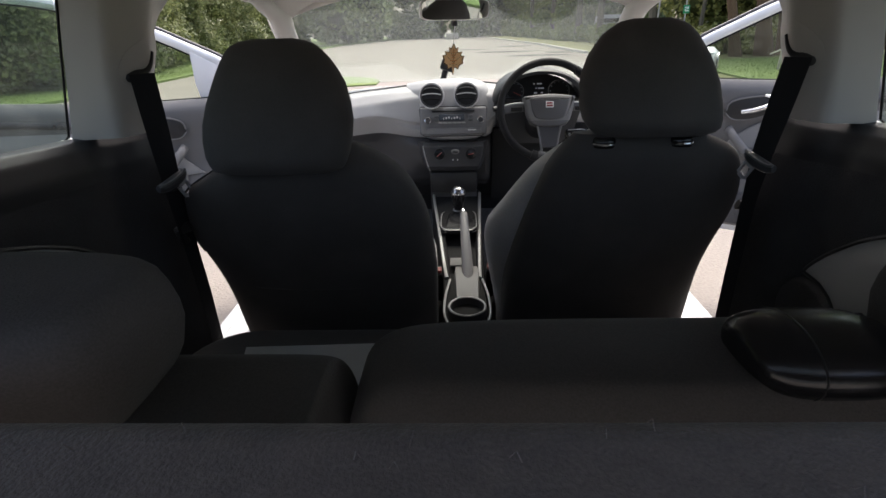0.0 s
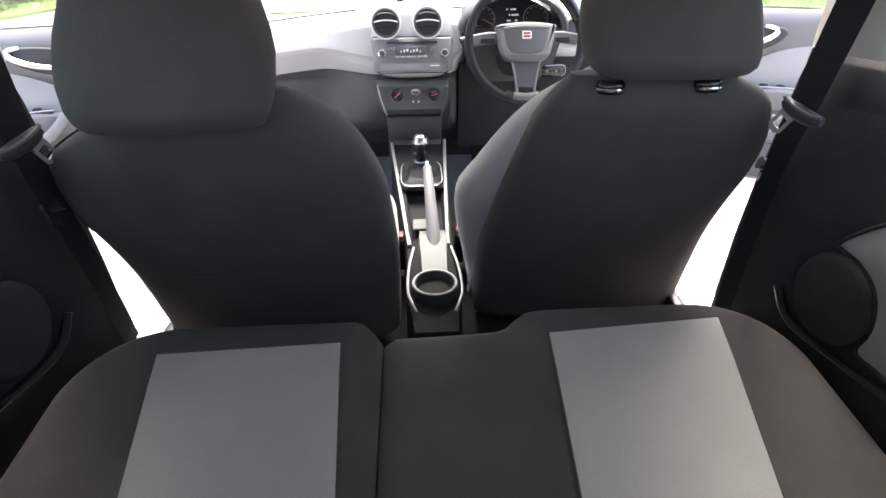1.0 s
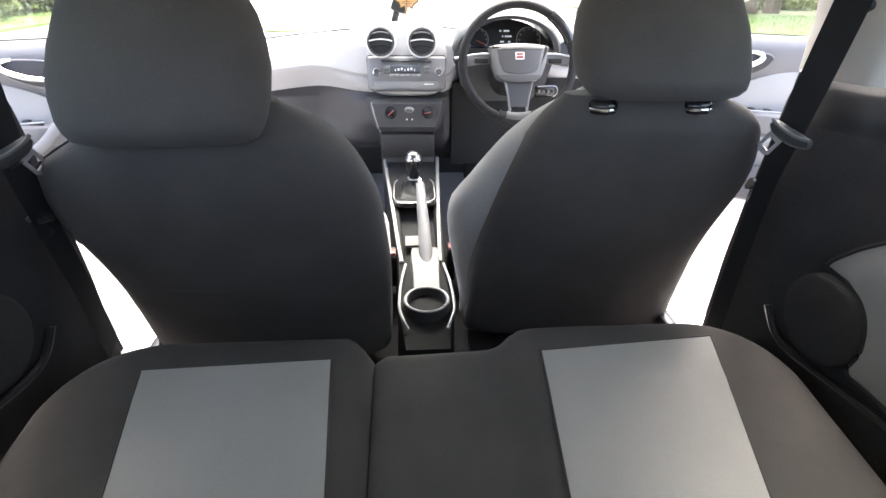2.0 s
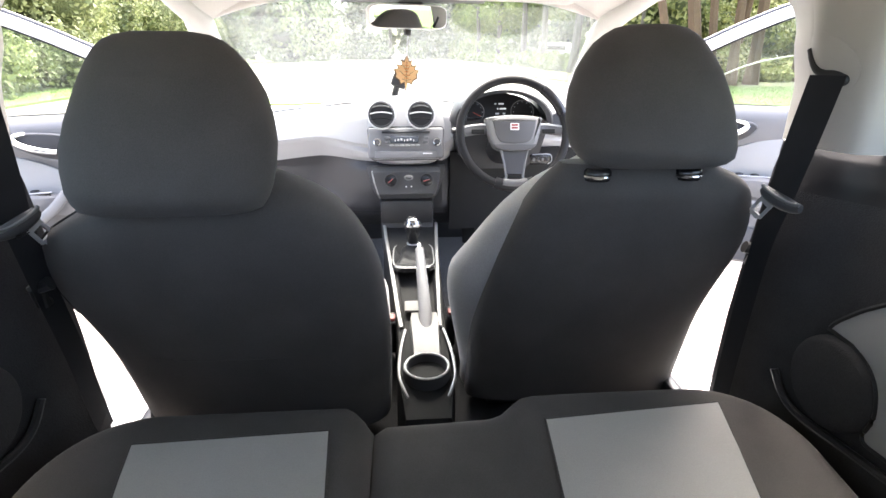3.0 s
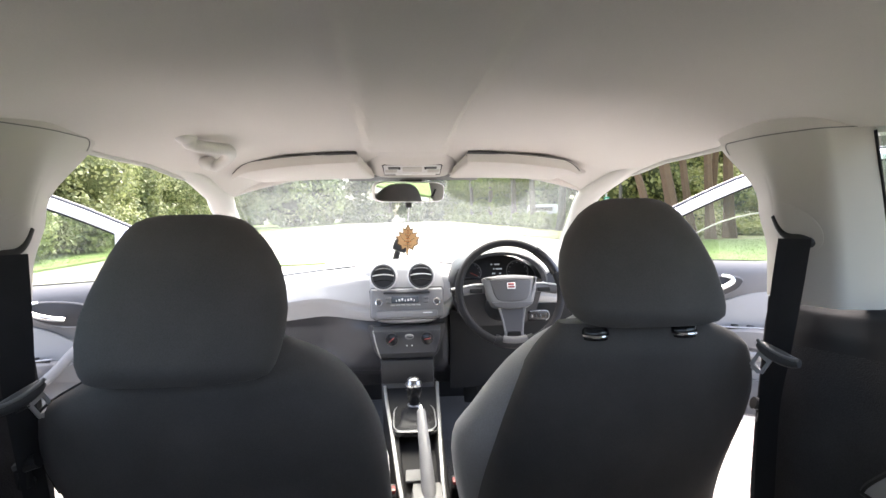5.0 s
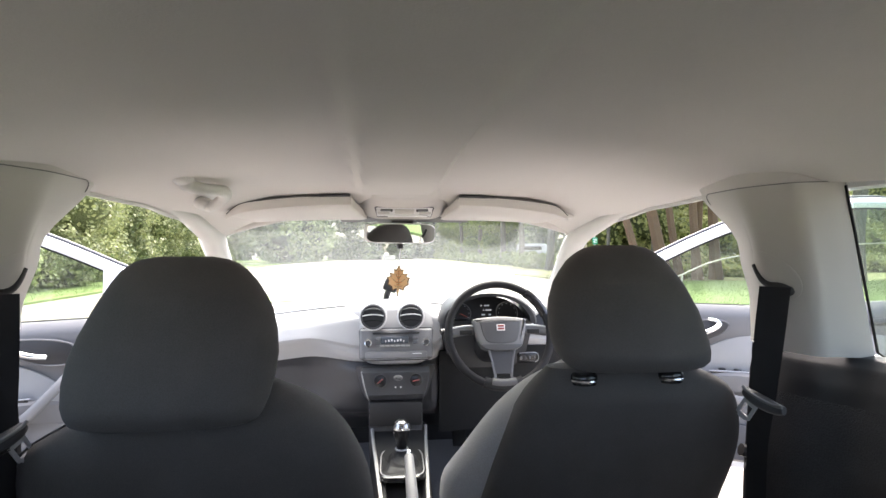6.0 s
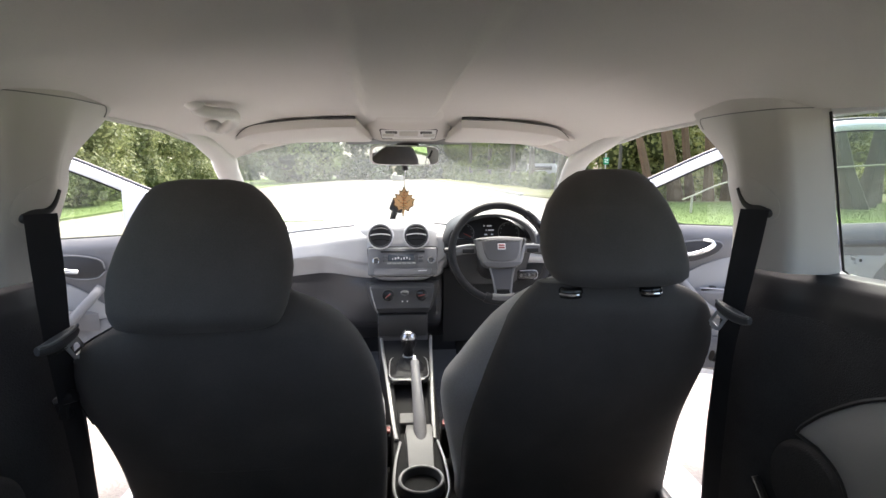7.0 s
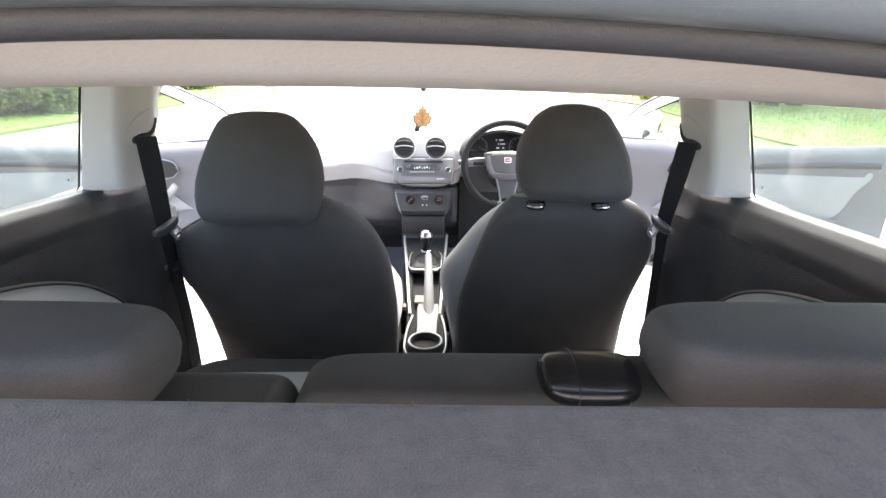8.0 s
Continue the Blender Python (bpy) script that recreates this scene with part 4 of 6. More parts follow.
def backrest(x0, x1, top, back=0.0, left=0.058, right=0.058, square=7):
    """Padded section that leans back, with a rounded top; each upper corner has its own radius."""
    rings = []
    r, th = 0.058, 0.125
    for z in list(np.linspace(0.44, top - r, 10)) + [top - r * (1 - math.sin(a)) for a in np.linspace(0.12, math.pi / 2, 12)]:
        k = (z - 0.44) / (top - 0.44)
        e = math.sqrt(max(0.0, 1 - max(0.0, (z - top + r) / r) ** 2))
        xa, xb = x0 + left * 0.9 * (1 - e), x1 - right * 0.9 * (1 - e)
        rings.append(ring((xa + xb) / 2, 0.482 - 0.166 * k - th / 2 - back, z, (xb - xa) / 2, th / 2 * (0.45 + 0.55 * e), 72, square))
    return loft(bmesh.new(), rings)


part("backrest", backrest(-0.64, -0.091, 0.962, 0.032, right=0.010, square=16), FABRIC, bench, "narrow backrest section")
part("backrest", backrest(-0.088, 0.66, 0.969), FABRIC, bench, "wide backrest section")


def rear_headrest(cx, w, cy, top):
    """Low broad pad with round shoulders, narrower below."""
    prof = ((-0.135, 0.70, 0.80), (-0.118, 0.75, 0.88), (-0.098, 0.84, 0.95), (-0.072, 0.94, 1.0), (-0.050, 0.99, 1.02), (-0.036, 1.0, 1.02), (-0.022, 0.998, 0.99), (-0.012, 0.988, 0.95), (-0.006, 0.970, 0.88), (-0.002, 0.945, 0.78), (0.0, 0.90, 0.60))
    rings = [ring(cx, cy - 0.25 * (z + 0.05), top + z, w * kx, 0.062 * ky, 48, 4.6) for z, kx, ky in prof]
    part("rear_headrest", loft(bmesh.new(), rings), FABRIC, bench, "low broad black cloth headrest")


rear_headrest(0.437, 0.172, 0.250, 1.037)
rear_headrest(-0.352, 0.168, 0.215, 1.046)
bm = bmesh.new()
loft(bm, [[Vector((0.206 + 0.047 * k, 0.243 + 0.038 * math.cos(a) * r, 0.973 + 0.022 * math.sin(a) * r)) for a in (2 * math.pi * j / 28 for j in range(28))]
          for k, r in [(math.copysign(abs(math.sin(b)) ** 0.75, b), abs(math.cos(b)) ** 0.5) for b in np.linspace(-1.53, 1.53, 21)]])
outlet = part("belt_outlet", bm, GLOSSBLACK, bench, "glossy black moulded belt outlet cover")
part("outlet_joint", tube(bmesh.new(), [(0.190, 0.243 + 0.0372 * math.cos(a), 0.973 + 0.0216 * math.sin(a)) for a in np.linspace(0, 2 * math.pi, 32)[:-1]], 0.0007, 5, loop=True), BLACK, outlet)
part("outlet_slot", tube(bmesh.new(), spline([(0.178, 0.257, 0.9860), (0.192, 0.255, 0.9890), (0.203, 0.251, 0.9905), (0.211, 0.250, 0.9910), (0.222, 0.252, 0.9905), (0.240, 0.257, 0.9880)], 4), 0.0034, 8), DARKTRIM, outlet)

shelf = thing("parcel_shelf", (0, -0.05, 1.02), "dark felt covered parcel shelf behind the rear bench", "parcel shelf")
bm = bmesh.new()
sheet(bm, lambda u, v: (-0.60 + 1.2 * u, -0.30 + 0.410 * v, 1.049 - 0.004 * max(0, (v - 0.98) / 0.02) ** 2 - 0.004 * math.sin(3.1 * u)), 30, 60, (0, 0, -0.016))
part("shelf_board", bm, SHELFCLOTH, shelf)
random.seed(5)
bm = bmesh.new()
for i in range(160):
    x, y = random.uniform(-0.5, 0.5), random.uniform(-0.05, 0.104)
    a = random.uniform(0, 6.28)
    ln = random.uniform(0.002, 0.006)
    tube(bm, [(x, y, 1.044), (x + ln * math.cos(a) * 0.5, y + ln * math.sin(a) * 0.5, 1.050), (x + ln * math.cos(a), y + ln * math.sin(a), 1.0485)], 0.00022, 3)
part("lint", bm, SHELFCLOTH, shelf, kind="stuff")


# ---- front belts ----
def belt(s, tx, ty, tz, foot):
    t = thing("seat_belt", (s * 0.62, 1.05, 0.30), "black front seat belt with a metal tongue hanging on it", "seat belt", "front seat belts")
    top, low = Vector((s * 0.613, 0.968, 1.098)), Vector((s * (tx + 0.004), ty, tz))
    path = [top, top.lerp(low, 0.06), top.lerp(low, 0.35), top.lerp(low, 0.65), low] + spline([low] + foot, 6)[1:]
    bm = bmesh.new()
    rows = []
    for p in path:
        wide = Vector((s * curve([(0.78, 0.05), (1.09, 0.70)], p.z), -1.0, 0)).normalized()
        rows.append([p - wide * 0.0235, p + wide * 0.0235, p + wide * 0.0235 + Vector((s * 0.0010, 0.0012, 0)), p - wide * 0.0235 + Vector((s * 0.0010, 0.0012, 0))])
    part("webbing", loft(bm, rows), WEB, t)
    m = Matrix.Translation((s * (tx - 0.003), ty - 0.012, tz - 0.01)) @ Euler((0, s * radians(12), s * radians(-72))).to_matrix().to_4x4()
    if s < 0:
        m = m @ Matrix.Diagonal((-1, 1, 1, 1))
    # curved grip bar across the webbing, the steel tongue hanging from its inner end
    bm = bmesh.new()
    bar = spline([(-0.035, 0, 0.003), (-0.026, 0, -0.001), (-0.008, 0, -0.004), (0.008, 0, -0.005), (0.022, 0, -0.004), (0.034, 0, -0.001)], 4)
    tube(bm, [m @ Vector((p.x, 0.0, p.z)) for p in bar], 0.0105, 12, 0.9, tuple(m.to_3x3() @ Vector((0, 1, 0))), ends=[0.6 + 0.55 * math.sin(math.pi * (i + 1) / 22) for i in range(len(bar))])
    tg = part("tongue", bm, DASHDARK, t, "dark grey curved plastic belt tongue")
    edge = [m @ Vector((p.x, -0.0075, p.z + 0.007)) for p in bar]
    part("tongue_edge", tube(bmesh.new(), edge, 0.003, 8), GRIP, tg)
    bm = bmesh.new()
    lean = m @ Matrix.Translation((-0.020, 0.004, -0.006)) @ Euler((0, radians(18), 0)).to_matrix().to_4x4()
    for o in (((-0.013, 0.0), (-0.008, 0.0), (-0.008, -0.044), (-0.013, -0.042)), ((0.008, 0.0), (0.013, 0.0), (0.013, -0.042), (0.008, -0.044)), ((-0.008, -0.038), (0.008, -0.038), (0.008, -0.047), (-0.008, -0.047)), ((-0.008, 0.0), (0.008, 0.0), (0.008, -0.018), (-0.008, -0.018))):
        plate(bm, o, 0.004, lean)
    if s < 0:
        for i in range(5):
            part("grip_rib", box((0, 0, 0), (0.020, 0.002, 0.0016), 0.0006, 1, m @ Matrix.Translation((0.004, -0.008, -0.004 - i * 0.0032))), BLACK, tg)
    part("latch_plate", bm, STACK, tg, "grey coated steel latch plate")


belt(1, 0.585, 0.968, 0.918, [(0.609, 1.008, 0.798), (0.622, 1.030, 0.60), (0.634, 1.045, 0.40)])
belt(-1, 0.588, 0.940, 0.908, [(-0.604, 0.964, 0.80), (-0.626, 1.017, 0.62), (-0.642, 1.048, 0.50), (-0.662, 1.085, 0.38), (-0.672, 1.105, 0.30)])


# ---- dashboard ----
dash = thing("dashboard", (0, 2.1, 0.5), "grey plastic dashboard under the windscreen", "dashboard")


def profile(x):
    """Top and face of the dashboard at x, as (y, z) from the windscreen to the footwell."""
    c = curve([(-0.36, 0), (-0.13, 1), (0.10, 1), (0.16, 0)], x)
    e = abs(x) ** 2 * 0.14
    top = 0.958 - e
    b = 0.045 * c
    p = [(2.44, 0.925 - e), (2.25, top - 0.012), (2.10 - 0.02 * c, top + 0.004 * c), (2.03, top - 0.012), (1.995, top - 0.045 + 0.01 * c),
         (1.974, top - 0.086 - b), (1.981 + 0.004 * c, top - 0.099 - b), (1.995 - 0.019 * c, top - 0.116 - b), (2.014 - 0.030 * c, top - 0.138 - b), (2.036 - 0.040 * c, top - 0.168 - b * 0.6), (2.055 - 0.08 * c, 0.735), (2.065 - 0.09 * c, 0.66), (2.05 - 0.05 * c, 0.58), (2.16, 0.48)]
    return p


def face(u, v):
    x = -0.66 + 1.32 * u
    p = spline([(0, y, z) for y, z in profile(x)], 1)
    t = v * (len(p) - 1)
    i = min(len(p) - 2, int(t))
    q = p[i].lerp(p[i + 1], t - i)
    return (x, q.y, q.z)


part("upper_moulding", sheet(bmesh.new(), lambda u, v: face(u, v * 0.68), 66, 54, (0, 0.02, -0.02)), DASH, dash, "grained grey upper dashboard")
# Lower part is darkened to paint the shade below the ledge.
part("lower_moulding", sheet(bmesh.new(), lambda u, v: face(u, 0.68 + v * 0.32), 66, 22, (0, 0.02, -0.02)), DASHLOW, dash, "lower dashboard with its shade put into the colour")
part("screen_edge", tube(bmesh.new(), [(x, 2.085, profile(x)[2][1] + 0.0015) for x in np.linspace(-0.62, 0.60, 40)], 0.0028, 6), DASHDARK, dash, "dark joint along the dashboard top")
# centre stack: satin panel that narrows downwards
SX = -0.030


def stack_y(z):
    return line([(0.60, 1.92), (0.75, 1.935), (0.80, 1.945), (0.90, 1.968), (0.955, 1.99), (0.985, 2.03)], z)


def stack(u, v):
    z = 0.755 + 0.225 * v
    w = line([(0.755, 0.105), (0.775, 0.128), (0.80, 0.142), (0.88, 0.160), (0.93, 0.166), (0.965, 0.160), (0.98, 0.150)], z)
    k = 2 * u - 1
    up = max(0, (v - 0.55) / 0.45)
    if k < 0:
        # the passenger side runs out softly into the dashboard
        w = curve([(0.755, 0.118), (0.80, 0.150), (0.86, 0.178), (0.98, 0.186)], z)
        return (SX + w * k, stack_y(z) + 0.060 * abs(k) ** 3.2 + 0.03 * max(0, 1 - v * 8) ** 2, z - 0.022 * up * abs(k) ** 2)
    return (SX + w * k, stack_y(z) + (0.05 + 0.03 * up) * k ** 6 + 0.03 * max(0, 1 - v * 8) ** 2, z - 0.030 * up * k ** 3)


part("centre_panel", sheet(bmesh.new(), stack, 40, 24, (0, 0.06, 0)), STACK, dash, "satin grey centre panel")
part("panel_edge", tube(bmesh.new(), [stack(1, v) for v in np.linspace(0, 0.9, 14)], 0.003, 6), SILVER, dash)

TILTED = Euler((radians(-16), 0, 0)).to_matrix().to_4x4()
for x in (-0.110, 0.024):
    v = part("air_vent", hoop(bmesh.new(), (x, 1.960, 0.928), 0.0465, 0.0032, TILTED, 40, 8), RINGPALE, dash, "round air vent with a bright ring")
    part("vent_cup", disc(bmesh.new(), (x, 1.962, 0.928), 0.044, 0.01, TILTED, 32), BLACK, v)
    part("vent_collar", hoop(bmesh.new(), (x, 1.957, 0.928), 0.0405, 0.0035, TILTED, 36, 6), DASHDARK, v)
    for dz, kk, mt in ((-0.016, 0.9, RUBBER), (0.003, 1.0, RINGPALE), (0.024, 0.72, GRIP)):
        part("slat", tube(bmesh.new(), [(x + k * 0.038 * kk, 1.953 + dz * 0.28 + 0.004 * k * k, 0.928 + dz + 0.006 * (1 - k * k)) for k in np.linspace(-1, 1, 11)], 0.0022, 6), mt, v)

radio = part("radio", box((SX + 0.002, 1.954, 0.832), (0.262, 0.02, 0.106), 0.012, 3, TILTED), RADIO, dash, "car radio with a lit display")
part("radio_frame", tube(bmesh.new(), [(SX + 0.002 + a * 0.131, 1.935 + (b + 1) * 0.0155, 0.832 + b * 0.054) for a, b in ((-0.85, -1), (0.85, -1), (0.95, -0.85), (1, 0.85), (0.96, 1), (-0.96, 1), (-1, 0.85), (-0.95, -0.85))], 0.002, 6, loop=True), DASHDARK, radio)
part("disc_slot", box((SX + 0.002, 1.946, 0.871), (0.165, 0.008, 0.007), 0.002, 1, TILTED), BLACK, radio)
part("display", box((SX - 0.004, 1.938, 0.848), (0.098, 0.006, 0.024), 0.003, 1, TILTED), SCREEN, radio, "dark display with bright segments")
for i in range(7):
    part("display_segment", box((SX - 0.035 + i * 0.0105, 1.934, 0.847 + 0.002 * ((i * 7) % 3 - 1)), (0.006 if i % 3 else 0.003, 0.002, 0.007), 0, 1, TILTED), RINGPALE, radio)
for i in range(6):
    part("preset_key", box((SX - 0.048 + i * 0.018, 1.932, 0.829), (0.016, 0.006, 0.006), 0.0015, 1, TILTED), SILVER, radio)
for x in (-0.126, 0.077):
    kn = part("radio_knob", disc(bmesh.new(), (x, 1.922, 0.842), 0.0135, 0.022, TILTED, 24, 0.003), CHROME, radio)
    part("knob_face", disc(bmesh.new(), (x, 1.9205, 0.842), 0.009, 0.003, TILTED, 20), DASHDARK, kn)
for x in (-0.092, 0.040):
    for dz in (0.007, -0.007):
        part("side_key", box((x, 1.936, 0.846 + dz), (0.018, 0.006, 0.010), 0.002, 1, TILTED), DOORGREY, radio)
part("lower_flap", box((SX + 0.002, 1.929, 0.797), (0.215, 0.008, 0.026), 0.004, 2, TILTED), RADIO, radio)
part("flap_writing", box((SX + 0.075, 1.9245, 0.802), (0.032, 0.001, 0.003), 0, 1, TILTED), WHITE, radio)

# heater panel over a black block that paints the cubby's inner shade
part("cubby", box((SX, 1.935, 0.595), (0.185, 0.05, 0.085), 0.008), BLACK, dash, "black block painting the shade in a storage cubby")
heat = part("heater_panel", loft(bmesh.new(), [[(SX + s * w, y, z) for s, w, y in ((-1, wb, 1.975), (-1, w, 1.918 + o), (1, w, 1.918 + o), (1, wb, 1.975))] for z, w, wb, o in ((0.640, 0.092, 0.11, 0.012), (0.662, 0.100, 0.12, -0.004), (0.738, 0.118, 0.14, 0.004), (0.752, 0.118, 0.14, 0.02))]), DASHDARK, dash, "dark heater control panel")
for s in (-1, 1):
    part("panel_side", tube(bmesh.new(), [(SX + s * 0.119, 1.926, 0.742), (SX + s * 0.112, 1.916, 0.705), (SX + s * 0.100, 1.914, 0.662), (SX + s * 0.094, 1.926, 0.642)], 0.0028, 8), SILVER if s < 0 else DASHDARK, heat)
HT = Euler((radians(-8), 0, 0)).to_matrix().to_4x4()
for x in (-0.084, 0.040):
    k = part("heater_dial", hoop(bmesh.new(), (x, 1.906, 0.713), 0.0225, 0.0018, HT, 32, 6), DASHDARK, heat)
    part("dial_face", disc(bmesh.new(), (x, 1.904, 0.713), 0.021, 0.012, HT, 24, 0.002), GLOSSBLACK, k)
    part("dial_mark", box((x, 1.901, 0.713), (0.0035, 0.004, 0.024), 0.001, 1, HT @ Euler((0, radians(50 if x < 0 else 80), 0)).to_matrix().to_4x4()), RED, k)
k = part("fan_dial", loft(bmesh.new(), [[Vector((-0.022 + 0.016 * r * math.cos(a), y, 0.722 + 0.009 * r * math.sin(a))) for a in (2 * math.pi * j / 20 for j in range(20))] for y, r in ((1.912, 1), (1.902, 1), (1.899, 0.8))]), GRIP, heat)
part("fan_pointer", box((-0.022, 1.898, 0.722), (0.020, 0.004, 0.005), 0.002, 1, Euler((0, radians(15), 0)).to_matrix().to_4x4()), BLACK, k)
for x in (-0.031, -0.013):
    part("indicator", disc(bmesh.new(), (x, 1.905, 0.690), 0.0028, 0.004, HT, 12), WHITE, heat)
part("oddments_tray", box((SX, 1.955, 0.600), (0.19, 0.08, 0.010), 0.003), BLACK, dash)
part("stack_foot", loft(bmesh.new(), [[(SX + a * w, y, z) for a, y in ((-1, 2.02), (-1, 1.955 + o), (1, 1.955 + o), (1, 2.02))] for z, w, o in ((0.44, 0.092, -0.03), (0.52, 0.094, -0.02), (0.60, 0.096, 0.0), (0.645, 0.100, 0.01))]), DASHDARK, dash)

# instrument cluster under its hood
CX = 0.300
part("cluster_hood", loft(bmesh.new(), [[Vector((CX + (0.165 + 0.01 * k) * r * math.cos(a), y, 0.905 + (0.108 + 0.006 * k) * r * math.sin(a))) for r, aa in ((1, 1), (0.90, -1)) for a in (np.linspace(0.0, math.pi, 22) if aa > 0 else np.linspace(math.pi, 0.0, 22))] for k, y in ((0, 1.90), (1, 1.915), (1, 2.0), (0.6, 2.10))]), BLACK, dash, "dark instrument hood")
part("column_shroud", loft(bmesh.new(), [[(CX + a * w, y, z) for a, y in ((-1, 2.02), (-0.96, 1.955), (0.96, 1.955), (1, 2.02))] for z, w in ((0.74, 0.10), (0.79, 0.150), (0.87, 0.172), (0.91, 0.172))]), BLACK, dash, "black shroud below the instruments")
cl = part("cluster_face", plate(bmesh.new(), [(0.155 * math.cos(a), 0.10 * math.sin(a)) for a in np.linspace(0, math.pi, 24)] + [(-0.155, -0.04), (0.155, -0.04)], 0.02, Matrix.Translation((CX, 1.995, 0.90)) @ Euler((radians(-20), 0, 0)).to_matrix().to_4x4()), BLACK, dash)
for x, r in ((-0.092, 0.036), (0.078, 0.040)):
    d = part("dial", hoop(bmesh.new(), (CX + x, 1.972, 0.935), r, 0.0014, Euler((radians(-20), 0, 0)).to_matrix().to_4x4(), 32, 6), GRIP, cl)
    for i in range(9):
        a = radians(-30 + i * 30)
        part("dial_tick", box((CX + x + 0.8 * r * math.cos(a), 1.968 + 0.3 * r * math.sin(a), 0.935 + 0.8 * r * math.sin(a)), (0.0022, 0.002, 0.0022), 0), LIT, d)
part("needle", box((CX - 0.083, 1.964, 0.928), (0.030, 0.002, 0.002), 0, 1, Euler((0, radians(25), 0)).to_matrix().to_4x4()), LITRED, cl)
for i, (x, z, w) in enumerate(((-0.018, 0.962, 0.006), (0.002, 0.962, 0.018), (-0.010, 0.946, 0.004), (0.008, 0.946, 0.022), (-0.012, 0.930, 0.012), (0.012, 0.930, 0.008))):
    part("readout", box((CX + x, 1.962 + 0.3 * (z - 0.935), z), (w, 0.002, 0.005), 0), LIT, cl)
for x in (0.515, -0.575):
    v = part("side_vent", hoop(bmesh.new(), (x, 1.975, 0.895), 0.042, 0.006, TILTED, 36, 8), SILVER, dash)
    part("vent_cup", disc(bmesh.new(), (x, 1.985, 0.895), 0.041, 0.01, TILTED, 28), BLACK, v)
pod = part("light_switch_plate", box((0.450, 1.962, 0.772), (0.082, 0.022, 0.040), 0.010, 3), GLOSSBLACK, dash, "gloss black light switch pod")
part("pod_edge", tube(bmesh.new(), spline([(0.420, 1.950, 0.789), (0.475, 1.950, 0.791), (0.489, 1.950, 0.782), (0.489, 1.950, 0.764), (0.478, 1.950, 0.755)], 5), 0.0018, 6), SILVER, pod)
for i in range(4):
    part("switch_key", box((0.426 + i * 0.016, 1.949, 0.772), (0.007, 0.005, 0.010), 0.002), DASHDARK if i % 2 else GRIP, pod)
part("column_cover", tube(bmesh.new(), [(0.308, 1.98, 0.80), (0.308, 1.83, 0.862)], 0.055, 16, 0.9), BLACK, dash)
# Near black, so the footwell's shade is in the knee panel's colour.
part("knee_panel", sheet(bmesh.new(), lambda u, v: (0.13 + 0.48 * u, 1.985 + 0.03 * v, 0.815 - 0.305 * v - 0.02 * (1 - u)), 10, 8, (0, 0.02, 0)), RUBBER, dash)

# ---- steering wheel ----
wheel = thing("steering_wheel", (0.308, 1.80, 0.87), "three spoke steering wheel with dark rim and grey hub", "steering wheel")
WT = Matrix.Translation((0.308, 1.772, 0.893)) @ Euler((radians(-22), 0, 0)).to_matrix().to_4x4()
part("rim", hoop(bmesh.new(), (0, 0, 0), 0.168, 0.0130, WT, 64, 14), LEATHER, wheel, "black leather rim")
part("rim_grip", loft(bmesh.new(), [[WT @ Vector(((0.168 + 0.0155 * math.cos(b)) * math.cos(a), 0.0155 * math.sin(b), (0.168 + 0.0155 * math.cos(b)) * math.sin(a))) for b in np.linspace(0, 2 * math.pi, 13)[:-1]] for a in np.linspace(radians(20), radians(55), 12)]), GLOSSBLACK, wheel)
hub = spline([(-0.088, 0, 0.034), (-0.084, 0, 0.046), (0.0, 0, 0.054), (0.084, 0, 0.046), (0.088, 0, 0.034), (0.078, 0, -0.018), (0.058, 0, -0.050), (0.0, 0, -0.058), (-0.058, 0, -0.050), (-0.078, 0, -0.018)], 4)
hb = part("hub", plate(bmesh.new(), [(p.x, p.z) for p in hub], 0.045, WT @ Matrix.Translation((0, -0.018, 0)), 0.012, 3), GRIP, wheel, "grey airbag hub")
inner = [(p.x * 0.76, p.z * 0.72 + 0.004) for p in hub]
part("hub_pad", plate(bmesh.new(), inner, 0.010, WT @ Matrix.Translation((0, -0.0205, 0)), 0.004, 3), HUB, hb, "darker hub cushion")
# Shade on the hub's lower part, put in as a darker plate.
part("hub_shadow", plate(bmesh.new(), [(p.x * 0.97, p.z * 0.98 - 0.003) for p in hub if p.z < -0.030], 0.012, WT @ Matrix.Translation((0, -0.020, 0)), 0.004, 2), HUB, hb)
part("badge", box((0, 0, 0), (0.027, 0.004, 0.021), 0.003, 2, WT @ Matrix.Translation((0, -0.0215, 0.014))), WHITE, hb, "plain pale badge")
for dz in (0.005, -0.004):
    part("badge_bar", box((0, 0, 0), (0.021, 0.003, 0.006), 0.001, 1, WT @ Matrix.Translation((0, -0.024, 0.014 + dz))), RED, hb)
